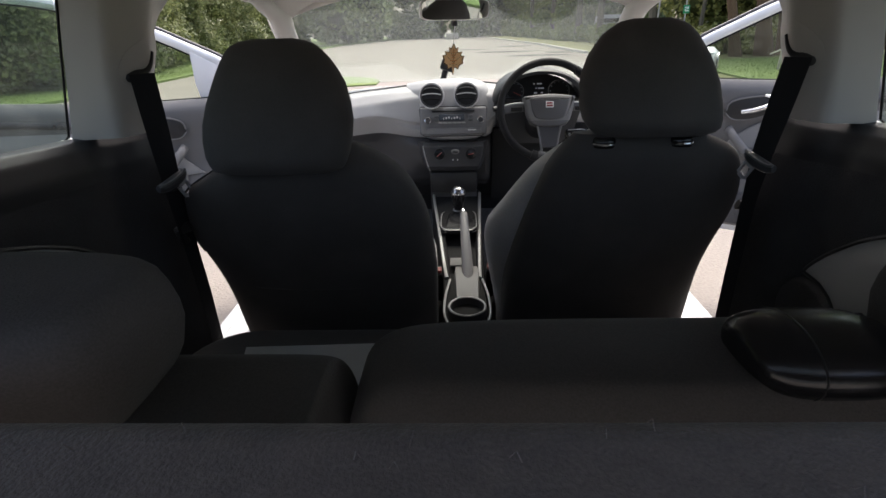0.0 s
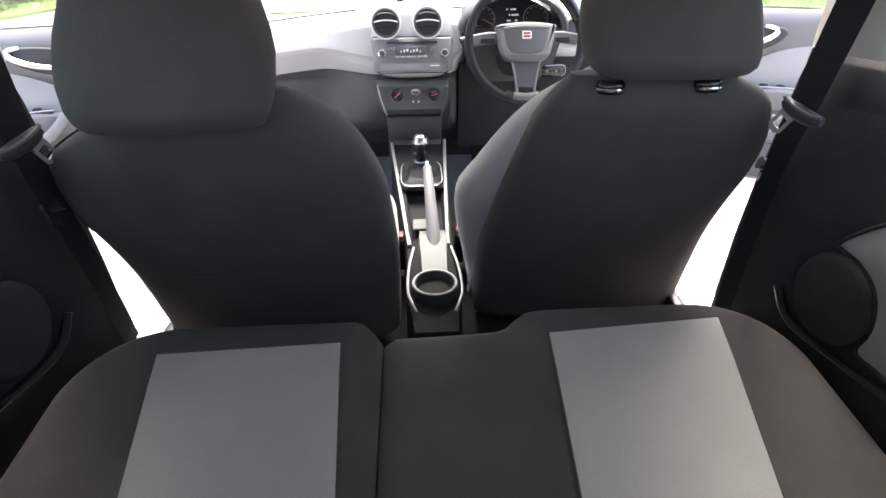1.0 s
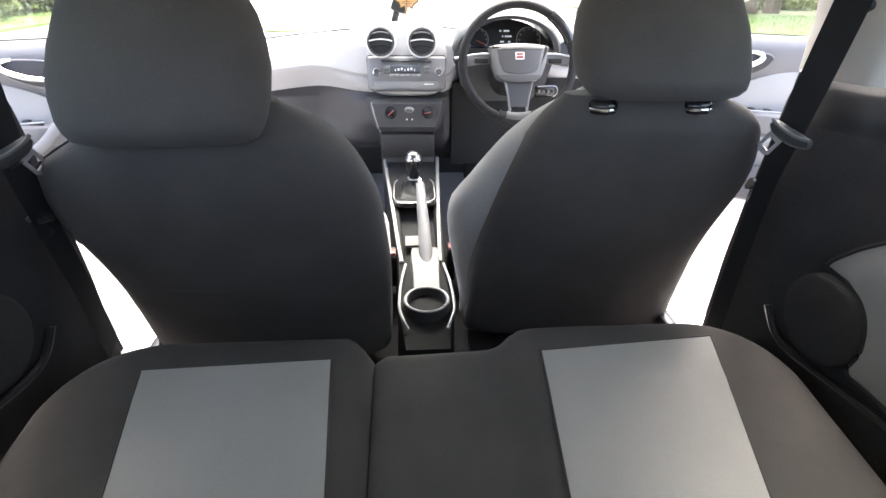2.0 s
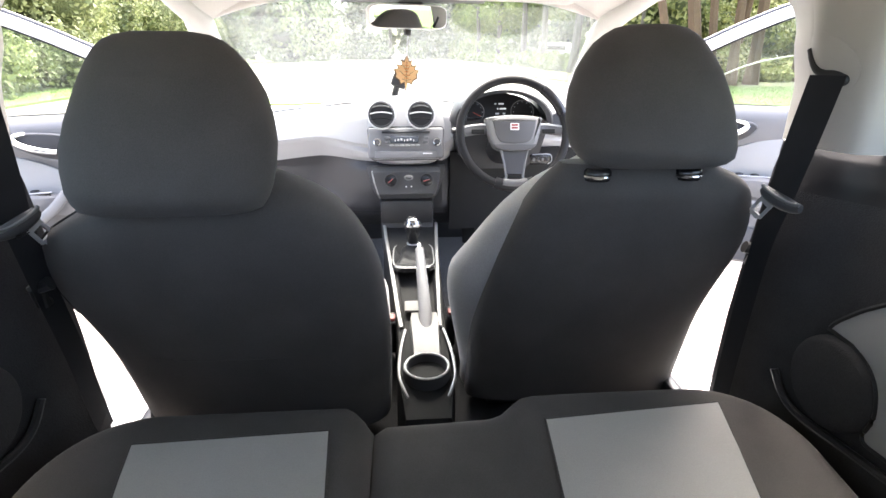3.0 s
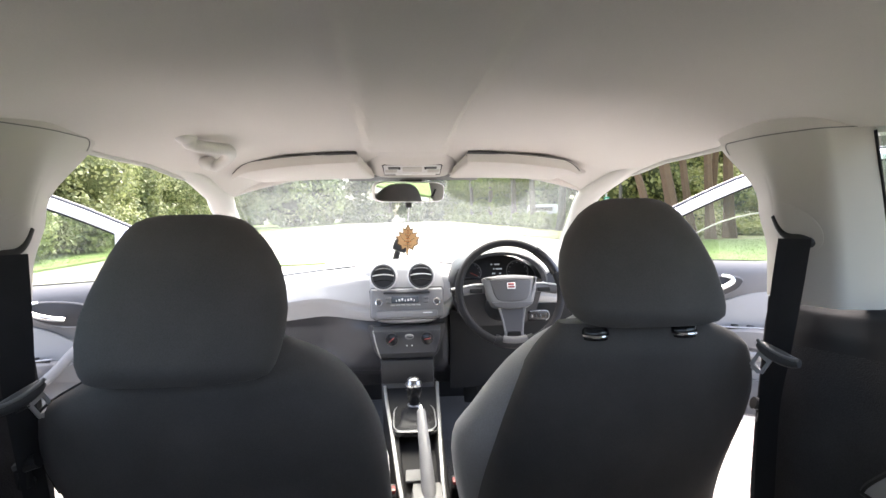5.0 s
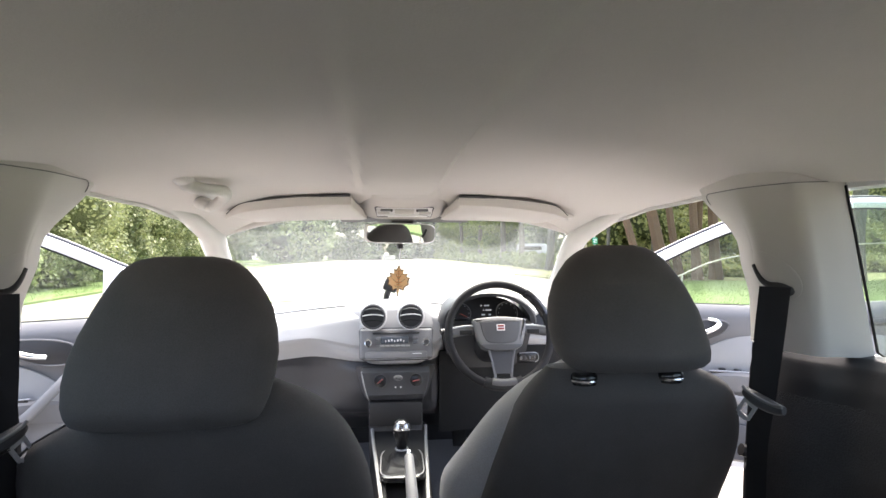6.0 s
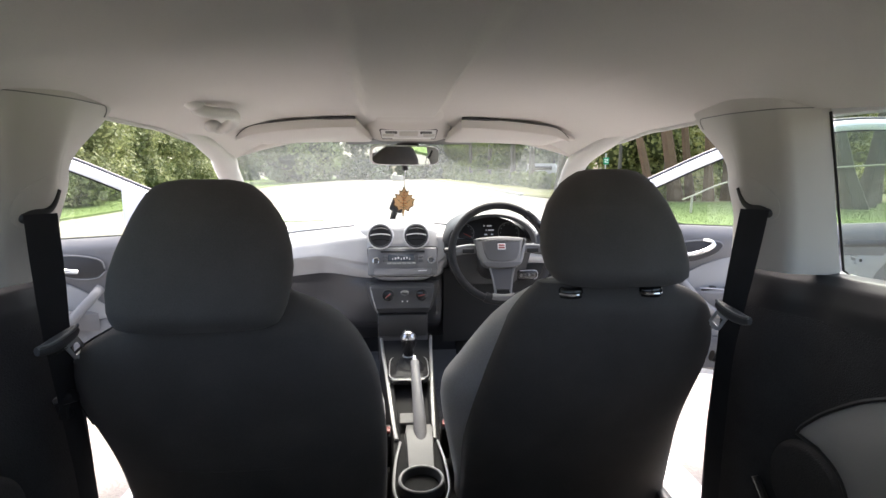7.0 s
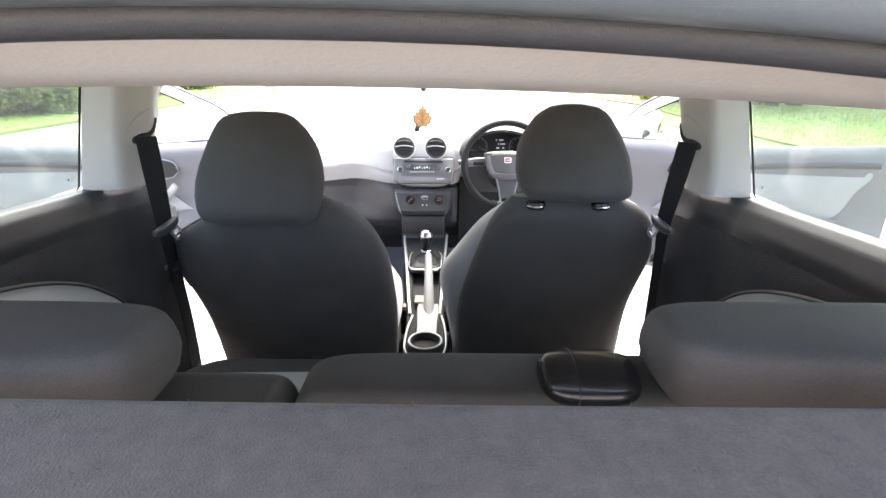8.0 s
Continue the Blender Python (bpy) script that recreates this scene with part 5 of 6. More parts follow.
for s in (-1, 1):
    sp = [WT @ Vector((s * 0.075, 0.006, 0.014)), WT @ Vector((s * 0.115, 0.012, 0.014)), WT @ Vector((s * 0.157, 0.004, 0.006))]
    part("spoke", tube(bmesh.new(), spline(sp, 6), 0.017, 12, 0.5, tuple(WT.to_3x3() @ Vector((0, 1, 0)))), HUB, wheel, "dark side spoke with buttons")
    part("spoke_edge", tube(bmesh.new(), [p + WT.to_3x3() @ Vector((0, -0.006, 0.012)) for p in spline(sp, 6)], 0.003, 8), STACK, wheel, "satin silver spoke edge")
    part("spoke_button", box((0, 0, 0), (0.040, 0.004, 0.014), 0.003, 2, WT @ Matrix.Translation((s * 0.112, -0.002, 0.004))), RUBBER, wheel)
    part("lower_strut", tube(bmesh.new(), [WT @ Vector((s * 0.044, -0.006, -0.045)), WT @ Vector((s * 0.031, -0.004, -0.10)), WT @ Vector((s * 0.026, -0.002, -0.135)), WT @ Vector((s * 0.030, -0.002, -0.160))], 0.0045, 8, 0.7), GRIP, wheel)
part("lower_spoke", plate(bmesh.new(), [(-0.038, -0.050), (0.038, -0.050), (0.024, -0.130), (-0.024, -0.130)], 0.02, WT @ Matrix.Translation((0, -0.006, 0)), 0.004), DASHDARK, wheel)
part("rim_base", loft(bmesh.new(), [[WT @ Vector(((0.166 + 0.018 * math.cos(b)) * math.cos(a), 0.016 * math.sin(b), (0.166 + 0.018 * math.cos(b)) * math.sin(a))) for b in np.linspace(0, 2 * math.pi, 13)[:-1]] for a in np.linspace(radians(-112), radians(-68), 12)]), LEATHER, wheel)
part("rim_inlay", loft(bmesh.new(), [[WT @ Vector(((0.160 + 0.014 * math.cos(b)) * math.cos(a), -0.006 + 0.014 * math.sin(b), (0.160 + 0.014 * math.cos(b)) * math.sin(a))) for b in np.linspace(0, 2 * math.pi, 13)[:-1]] for a in np.linspace(radians(-104), radians(-76), 10)]), HUB, wheel, "grey inlay of the flat lower rim")
for s in (-1, 1):
    part("stalk", tube(bmesh.new(), spline([(0.308 + s * 0.05, 1.84, 0.895), (0.308 + s * 0.13, 1.825, 0.900), (0.308 + s * 0.190, 1.815, 0.893)], 6), 0.010, 10, 0.8, ends=(0.8, 1.2)), BLACK, wheel, "black column stalk")

# ---- console between the seats ----
con = thing("centre_console", (0.0, 1.5, 0.30), "black centre console with bright side rails and cup holder", "console")


def con_top(y):
    return line([(1.05, 0.400), (1.13, 0.425), (1.25, 0.432), (1.36, 0.445), (1.44, 0.440), (1.62, 0.470), (1.70, 0.484), (1.88, 0.500), (1.98, 0.55)], y)


bm = bmesh.new()
rows = []
for y in (1.06, 1.10, 1.16, 1.25, 1.36, 1.46, 1.62, 1.75, 1.90, 1.97):
    w = line([(1.06, 0.052), (1.16, 0.066), (1.36, 0.066), (1.6, 0.078), (1.97, 0.100)], y)
    z = con_top(y)
    cx = line([(1.06, 0.008), (1.5, 0.0), (1.97, -0.02)], y)
    dip = line([(1.06, 0.0), (1.15, 0.0), (1.36, 0.0), (1.44, 0.030), (1.62, 0.030), (1.66, 0.0)], y)
    rows.append([Vector((cx + a * w, y, zz)) for a, zz in ((-1.05, 0.29), (-1, z - 0.02), (-0.93, z), (-0.72, z), (-0.64, z - dip), (0.64, z - dip), (0.72, z), (0.93, z), (1, z - 0.02), (1.05, 0.29))])
part("console_body", loft(bm, rows), RUBBER, con)
for s in (-1, 1):
    r = [(line([(1.36, 0.0), (1.97, -0.02)], y) + s * line([(1.34, 0.050), (1.6, 0.068), (1.97, 0.096)], y), y, con_top(y) + 0.006) for y in np.linspace(1.36, 1.95, 20)]
    part("side_rail", tube(bmesh.new(), r, 0.0058, 10, 0.5), SILVER, con, "satin silver side rail")
    arm = spline([(0.009 + s * 0.050, 1.345, 0.452), (0.009 + s * 0.062, 1.26, 0.446), (0.009 + s * 0.065, 1.17, 0.440), (0.009 + s * 0.055, 1.125, 0.436), (0.009 + s * 0.045, 1.105, 0.425)], 6)
    part("holder_arm", tube(bmesh.new(), arm, 0.0036, 8), SILVER, con)
part("handbrake_plate", loft(bmesh.new(), [[Vector((0.011 + a * w, y, z + b)) for a, b in ((-1, -0.02), (-0.9, 0), (0.9, 0), (1, -0.02))] for y, w, z in ((1.232, 0.034, 0.446), (1.30, 0.036, 0.455), (1.38, 0.040, 0.466), (1.42, 0.038, 0.46))]), PLATE, con, "pale handbrake surround")
cup = part("cup_holder", loft(bmesh.new(), [[(0.009 + r * math.cos(a), 1.185 + r * math.sin(a), z) for a in (2 * math.pi * j / 40 for j in range(40))] for r, z in ((0.052, 0.36), (0.056, 0.43), (0.055, 0.449), (0.047, 0.449), (0.045, 0.43), (0.040, 0.375), (0.0005, 0.375))], cap=False), DASHDARK, con, "round cup holder")
part("holder_ring", hoop(bmesh.new(), (0.009, 1.185, 0.450), 0.051, 0.0030, Euler((radians(90), 0, 0)).to_matrix().to_4x4(), 44, 8), SILVER, cup, "bright cup holder ring")
part("coin_tray", box((-0.018, 1.50, 0.437), (0.05, 0.06, 0.008), 0.003), PLATE, con)

gear = thing("gear_lever", (-0.012, 1.76, 0.49), "manual gear lever with chrome topped knob and leather gaiter", "gear lever")
part("gaiter_frame", loft(bmesh.new(), [ring(-0.012, 1.745, z, w, d, 28, 5) for z, w, d in ((0.482, 0.072, 0.105), (0.497, 0.072, 0.105), (0.500, 0.066, 0.098), (0.492, 0.062, 0.094))], cap=False), GLOSSBLACK, gear)
part("frame_edge", tube(bmesh.new(), ring(-0.012, 1.745, 0.4985, 0.0665, 0.0985, 40, 5), 0.0024, 6, loop=True), SILVER, gear)
rows = []
for k in np.linspace(0, 1, 14):
    rr = []
    for j in range(48):
        a = 2 * math.pi * j / 48
        q = 1 + 0.16 * math.sin(5 * a + 4 * k) * (1 - k) * math.sin(math.pi * min(1, k * 1.3))
        e = 5 - 3 * k
        c, t = math.cos(a), math.sin(a)
        c, t = math.copysign(abs(c) ** (2 / e), c), math.copysign(abs(t) ** (2 / e), t)
        rr.append((-0.012 + (0.060 * (1 - k) ** 1.3 + 0.011) * c * q, 1.745 + 0.045 * k + (0.090 * (1 - k) ** 1.3 + 0.011) * t * q, 0.488 + 0.036 * k ** 1.3 + 0.007 * math.sin(5 * math.pi * k + 2 * a) * (1 - k)))
    rows.append(rr)
part("gaiter", loft(bmesh.new(), rows), LEATHER, gear, "creased black leather gaiter")
kn = part("gear_knob", loft(bmesh.new(), [ring(-0.012, 1.790 - 0.1 * (z - 0.55), z, r, r * 1.05, 24, 2.1) for z, r in ((0.515, 0.015), (0.530, 0.017), (0.550, 0.023), (0.572, 0.0275), (0.590, 0.0280))]), GLOSSBLACK, gear)
part("knob_cap", loft(bmesh.new(), [ring(-0.012, 1.786 - 0.1 * (z - 0.60), z, r, r * 1.05, 24, 2.1) for z, r in ((0.580, 0.0283), (0.594, 0.0278), (0.606, 0.0235), (0.614, 0.016), (0.617, 0.007))]), DARKCHROME, kn, "polished metal cap")
part("knob_mark", box((-0.012, 1.781, 0.6175), (0.014, 0.010, 0.001), 0), BLACK, kn)
part("knob_collar", hoop(bmesh.new(), (-0.012, 1.793, 0.522), 0.019, 0.003, Euler((radians(90), 0, 0)).to_matrix().to_4x4(), 24, 6), SILVER, kn)

hbk = thing("handbrake", (0.012, 1.40, 0.46), "grey handbrake lever with a silver sleeve", "handbrake")
part("grip", tube(bmesh.new(), spline([(0.015, 1.345, 0.442), (0.012, 1.43, 0.493), (0.008, 1.52, 0.542), (0.005, 1.595, 0.578)], 6), 0.0175, 14, 1.0, ends=(1.1, 0.72)), GRIP, hbk, "satin grey grip")
part("release_button", tube(bmesh.new(), [(0.005, 1.594, 0.577), (0.0045, 1.610, 0.585)], 0.008, 10), CHROME, hbk)

for x, y, c in ((-0.079, 1.415, "passenger"), (0.089, 1.440, "driver")):
    bk = thing("belt_buckle", (x, y, 0.32), "black seat belt buckle with a red button beside the %s seat" % c, "belt buckle", "belt buckles")
    part("buckle_case", box((x, y + 0.02, 0.39), (0.024, 0.05, 0.115), 0.007, 3, Euler((radians(12), 0, 0)).to_matrix().to_4x4()), BLACK, bk)
    part("buckle_button", box((x, y + 0.003, 0.4485), (0.020, 0.026, 0.010), 0.003), RED, bk)

# ---- overhead ----
lampc = thing("courtesy_lamp", (-0.005, 1.62, 1.30), "roof console with a clear courtesy lamp and switches", "ceiling lamp")


def console(u, v):
    k = 2 * u - 1
    y = 1.44 + 0.285 * v
    w = 0.098 + 0.040 * v
    z = 1.322 - 0.014 * curve([(0.0, 0.0), (0.4, 1.0)], v) - 0.047 * curve([(0.55, 0.0), (0.78, 0.5), (1.0, 1.0)], v)
    return (-0.005 + k * w, y, z + 0.032 * abs(k) ** 6)


part("roof_console", sheet(bmesh.new(), console, 24, 20, (0, 0, 0.02)), LINER, lampc)
LT = Matrix.Translation((-0.005, 1.668, 1.2825)) @ Euler((radians(-27), 0, 0)).to_matrix().to_4x4()
fr = part("lamp_frame", box((0, 0, 0), (0.168, 0.054, 0.010), 0.004, 2, LT), RINGPALE, lampc)
part("lamp_outline", tube(bmesh.new(), [LT @ Vector((a, b, -0.003)) for a, b in ((-0.082, -0.027), (0.082, -0.027), (0.086, -0.022), (0.082, 0.027), (-0.082, 0.027), (-0.086, -0.022))], 0.0022, 6, loop=True), DASHDARK, fr)
part("lamp_lens", box((0, 0, 0), (0.120, 0.009, 0.006), 0.003, 2, LT @ Matrix.Translation((0.010, 0.019, -0.006))), WHITE, fr, "frosted lens")
part("centre_panel", box((0, 0, 0), (0.058, 0.026, 0.006), 0.003, 2, LT @ Matrix.Translation((0, -0.005, -0.004))), TRIM, fr)
for s in (-1, 1):
    part("map_lens", box((0, 0, 0), (0.036, 0.014, 0.006), 0.003, 2, LT @ Matrix.Translation((s * 0.062, 0.004, -0.004))), TRIM, fr)
    part("lamp_switch", box((0, 0, 0), (0.034, 0.009, 0.007), 0.003, 2, LT @ Matrix.Translation((s * 0.054, -0.014, -0.006))), GRIP, fr)
    part("switch_knob", box((0, 0, 0), (0.006, 0.007, 0.008), 0.002, 2, LT @ Matrix.Translation((s * 0.038, -0.014, -0.007))), DASHDARK, fr)
for s, x0, x1 in ((-1, -0.120, -0.485), (1, 0.110, 0.462)):
    t = thing("sun_visor", ((x0 + x1) / 2, 1.62, 1.26), "folded up warm grey sun visor", "sun visor", "sun visors")
    rows = []
    for k in [0, 0.02, 0.05] + list(np.linspace(0.1, 0.84, 10)) + [0.88, 0.91, 0.94, 0.96, 0.98, 0.99, 1.0]:
        x = x0 + (x1 - x0) * k
        e = min(1, (k + 0.02) / 0.06, (1.02 - k) / 0.06) ** 0.5
        drop = 0.030 * k ** 2.2
        q = 0.07 * max(0, (k - 0.86) / 0.14) ** 2
        # the corner by the console is swept, the outer end rounded; the front edge stays nearly straight
        z0, zf = 1.296 - drop, 1.296 - 0.42 * drop
        xr = x + s * 0.034 * max(0, 1 - k / 0.16) ** 1.6
        lift = 0.028 * max(0, (k - 0.84) / 0.16) ** 2.2
        rows.append([(xr, 1.551, z0 + 0.019 * e - lift), (xr, 1.570, z0 + 0.022 * e - lift), (x, 1.72 + 0.02 * (1 - k) - q, zf - 0.020 + 0.010 * e), (x, 1.735 + 0.02 * (1 - k) - q, zf - 0.028 + 0.3 * q), (x, 1.70 + 0.02 * (1 - k) - q, zf - 0.030 - 0.008 * e + 0.3 * q), (xr, 1.57, z0 - 0.012 * e), (xr, 1.555, z0 - 0.006 * e - 0.4 * lift)])
    part("visor_pad", loft(bmesh.new(), rows), LINER, t)
    # Dark tube paints the shade in the gap above the visor.
    part("visor_gap_shade", tube(bmesh.new(), [(x0 + (x1 - x0) * k + s * 0.034 * max(0, 1 - k / 0.16) ** 1.6, 1.550 + 0.10 * max(0, 1 - k / 0.06), 1.315 - 0.030 * k ** 2.2 - 0.028 * max(0, (k - 0.84) / 0.16) ** 2.2 - 0.026 * max(0, 1 - k / 0.06)) for k in np.linspace(0.0, 0.99, 30)], 0.0032, 6, ends=[0.9 if k < 2 else 1.4 if k < 10 else 0.9 if k < 12 else 0.4 for k in range(30)]), DASHDARK, t, "dark strip painting the shade in the visor's gap")
    part("visor_pivot", tube(bmesh.new(), [(x1 * 1.0, 1.60, 1.268), (x1 * 1.06, 1.60, 1.268)], 0.010, 8), LINER, t)

grab = thing("grab_handle", (-0.47, 1.33, 1.28), "light grey passenger grab handle under the roof rail", "grab handle")
gp = spline([(-0.462, 1.236, 1.306), (-0.456, 1.245, 1.296), (-0.440, 1.262, 1.293), (-0.424, 1.295, 1.294), (-0.417, 1.335, 1.296), (-0.424, 1.366, 1.289), (-0.444, 1.384, 1.276), (-0.462, 1.390, 1.268), (-0.474, 1.392, 1.270)], 6)
part("handle_bar", tube(bmesh.new(), gp, 0.0135, 14, 0.95, ends=[1.15 if i < 6 or i > 42 else 1.0 for i in range(len(gp))]), PILLAR, grab)
for x, y, z in ((-0.464, 1.234, 1.310), (-0.482, 1.393, 1.274)):
    bm = bmesh.new()
    bmesh.ops.create_uvsphere(bm, u_segments=18, v_segments=12, radius=1.0, matrix=Matrix.Translation((x, y, z)) @ Matrix.Diagonal((0.020, 0.030, 0.016, 1)))
    part("handle_mount", bm, PILLAR, grab)

mir = thing("rear_view_mirror", (-0.005, 1.73, 1.25), "grey framed interior mirror hung under the windscreen", "mirror")
MT = Matrix.Translation((-0.013, 1.715, 1.2165)) @ Euler((radians(4.6), 0, radians(16.6))).to_matrix().to_4x4()
sh = [(0.1135 * math.copysign(abs(math.cos(a)) ** 0.28, math.cos(a)), 0.0315 * math.copysign(abs(math.sin(a)) ** 0.45, math.sin(a))) for a in np.linspace(0, 2 * math.pi, 41)[:-1]]
part("mirror_case", plate(bmesh.new(), sh, 0.028, MT, 0.006), WHITE, mir, "light grey mirror case")
part("mirror_face", plate(bmesh.new(), [(x * 0.965, z * 0.89) for x, z in sh], 0.003, MT @ Matrix.Translation((0, -0.002, 0))), MIRROR, mir)
part("mirror_tab", box((0, 0, 0), (0.016, 0.02, 0.016), 0.003, 2, MT @ Matrix.Translation((-0.002, 0.006, -0.040))), BLACK, mir)
part("mirror_stem", tube(bmesh.new(), [MT @ Vector((0, 0.025, 0.01)), Vector((-0.008, 1.765, 1.252))], 0.012, 10), BLACK, mir)
part("mirror_foot", box((-0.008, 1.770, 1.247), (0.07, 0.05, 0.012), 0.004, 2, Euler((radians(-24), 0, 0)).to_matrix().to_4x4()), BLACK, mir)

# ---- hanging leaf ----
leaf = thing("hanging_leaf", (-0.022, 1.735, 1.06), "orange wooden maple leaf charm hanging from the mirror", "air freshener")
half = [(0.0, 0.052), (0.008, 0.034), (0.016, 0.038), (0.015, 0.022), (0.030, 0.024), (0.026, 0.012), (0.038, 0.010), (0.033, -0.004), (0.035, -0.014), (0.022, -0.022), (0.018, -0.034), (0.005, -0.028)]
shape = half + [(0.0015, -0.052), (-0.0015, -0.052)] + [(-x, z) for x, z in half[:0:-1]]
LM = Matrix.Translation((-0.0225, 1.735, 1.0705)) @ Euler((0, radians(3), radians(8))).to_matrix().to_4x4() @ Matrix.Scale(0.92, 4)
lb = part("leaf_board", plate(bmesh.new(), [(x * 1.06, z * 1.05) for x, z in shape], 0.003, LM), WOODDARK, leaf, "scorched dark leaf edge")
part("leaf_face", plate(bmesh.new(), [(x * 0.93, z * 0.93) for x, z in shape], 0.002, LM @ Matrix.Translation((0, -0.0015, 0))), WOOD, lb, "orange veneer face")
bm = bmesh.new()
for a, b in (((0, -0.03), (0, 0.035)), ((0, -0.012), (0.022, 0.006)), ((0, -0.012), (-0.022, 0.006)), ((0, 0.004), (0.010, 0.022)), ((0, 0.004), (-0.010, 0.022)), ((0, -0.022), (0.014, -0.018)), ((0, -0.022), (-0.014, -0.018))):
    tube(bm, [LM @ Vector((a[0], -0.002, a[1])), LM @ Vector((b[0], -0.002, b[1]))], 0.0006, 5)
part("leaf_veins", bm, WOODDARK, lb)
for z, w in ((0.030, 0.007), (0.022, 0.010), (0.013, 0.016), (0.004, 0.012), (-0.006, 0.024), (-0.015, 0.014)):
    part("lettering_bar", box((0, 0, 0), (w, 0.001, 0.0026), 0, 1, LM @ Matrix.Translation((0, -0.0028, z))), ORANGE, lb)
part("cord", tube(bmesh.new(), [(-0.015, 1.718, 1.176), (-0.019, 1.728, 1.145), LM @ Vector((0, 0.001, 0.05))], 0.0014, 6), WHITE, leaf, "pale cord")

mount = thing("phone_mount", (-0.065, 2.13, 0.955), "black phone mount standing on the dashboard", "phone mount")
part("mount_base", loft(bmesh.new(), [ring(-0.070, 2.13, z, r, r, 20, 2.2) for z, r in ((0.948, 0.036), (0.957, 0.034), (0.966, 0.022), (0.975, 0.014))]), BLACK, mount)
part("mount_arm", tube(bmesh.new(), [(-0.070, 2.13, 0.965), (-0.062, 2.125, 0.995), (-0.050, 2.12, 1.025)], 0.012, 10), BLACK, mount)
part("mount_clamp", box((-0.048, 2.112, 1.028), (0.055, 0.022, 0.045), 0.008, 2, Euler((radians(-15), radians(20), 0)).to_matrix().to_4x4()), BLACK, mount)

# pedals under the wheel
for x in (0.22, 0.31, 0.41):
    p = thing("pedal", (x, 2.15, 0.42), "black rubber foot pedal", "pedal", "pedals")
    part("pedal_pad", box((x, 2.12, 0.43), (0.055, 0.02, 0.07), 0.006, 2, Euler((radians(-35), 0, 0)).to_matrix().to_4x4()), RUBBER, p)
    part("pedal_arm", tube(bmesh.new(), [(x, 2.13, 0.44), (x, 2.20, 0.52), (x, 2.24, 0.60)], 0.008, 8), BLACK, p)


# ---- outside: verges, hedge, trees ----
def leaf_bits(verts, faces, centre, radii, count, size, rng, shell=0.55, droop=0.25):
    """Small folded leaf quads scattered in the outer part of an uneven ellipsoid."""
    for _ in range(count):
        v = Vector((rng.gauss(0, 1), rng.gauss(0, 1), rng.gauss(0, 1))).normalized()
        q = noise.noise(v * 2.3 + Vector(centre) * 0.37)
        r = (shell + (1 - shell) * rng.random() ** 0.6) * (1 + 0.45 * q)
        c = Vector(centre) + Vector((v.x * radii[0], v.y * radii[1], v.z * radii[2])) * r
        if c.z < 0.03:
            c.z = 0.03 + 0.3 * rng.random()
        s = size * rng.uniform(0.6, 1.4)
        d = Vector((rng.uniform(-1, 1), rng.uniform(-1, 1), rng.uniform(-1, 0.6) - droop)).normalized()
        w = d.cross(v + Vector((rng.uniform(-0.6, 0.6), rng.uniform(-0.6, 0.6), 0.4 * rng.random())))
        w = w.normalized() * s * 0.36 if w.length > 1e-3 else Vector((s * 0.36, 0, 0))
        up = w.cross(d).normalized() * s * 0.12
        i = len(verts)
        verts.extend((c - d * s * 0.5, c + w + up, c + d * s * 0.5, c - w + up))
        faces.append((i, i + 1, i + 2, i + 3))


def leaf_mesh(name, verts, faces, material, parent=None, label="", kind=""):
    me = bpy.data.meshes.new(name)
    me.from_pydata([tuple(v) for v in verts], [], faces)
    me.materials.append(material)
    ob = new(name, me)
    if parent is not None:
        ob.parent = parent
        ob.matrix_parent_inverse = at_world(parent).inverted()
    return tagged(ob, label, kind=kind)


def blob(bm, c, r, rng, n=10):
    """Uneven heart well inside a bush's leaves, its dark colour standing for shade."""
    rows = []
    for i in range(1, n):
        t = math.pi * i / n
        row = []
        for j in range(14):
            a = 2 * math.pi * j / 14
            v = Vector((math.sin(t) * math.cos(a), math.sin(t) * math.sin(a), math.cos(t)))
            q = 1 + 0.35 * noise.noise(v * 1.9 + Vector(c))
            row.append((c[0] + r[0] * v.x * q, c[1] + r[1] * v.y * q, max(0.0, c[2] + r[2] * v.z * q)))
        rows.append(row)
    return loft(bm, rows)


def foliage_row(name, spots, material, label, category, size, rng, dens=1.0, heart=0.72, core=None):
    """A belt of bushes or far wood that nobody could count."""
    verts, faces, bm = [], [], bmesh.new()
    for c, r, n in spots:
        leaf_bits(verts, faces, c, r, int(n * dens), size, rng)
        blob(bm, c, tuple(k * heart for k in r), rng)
    t = thing(name, (spots[0][0][0], spots[0][0][1], 0), label, category, kind="stuff")
    leaf_mesh("leaves", verts, faces, material, t)
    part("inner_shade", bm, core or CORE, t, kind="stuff")


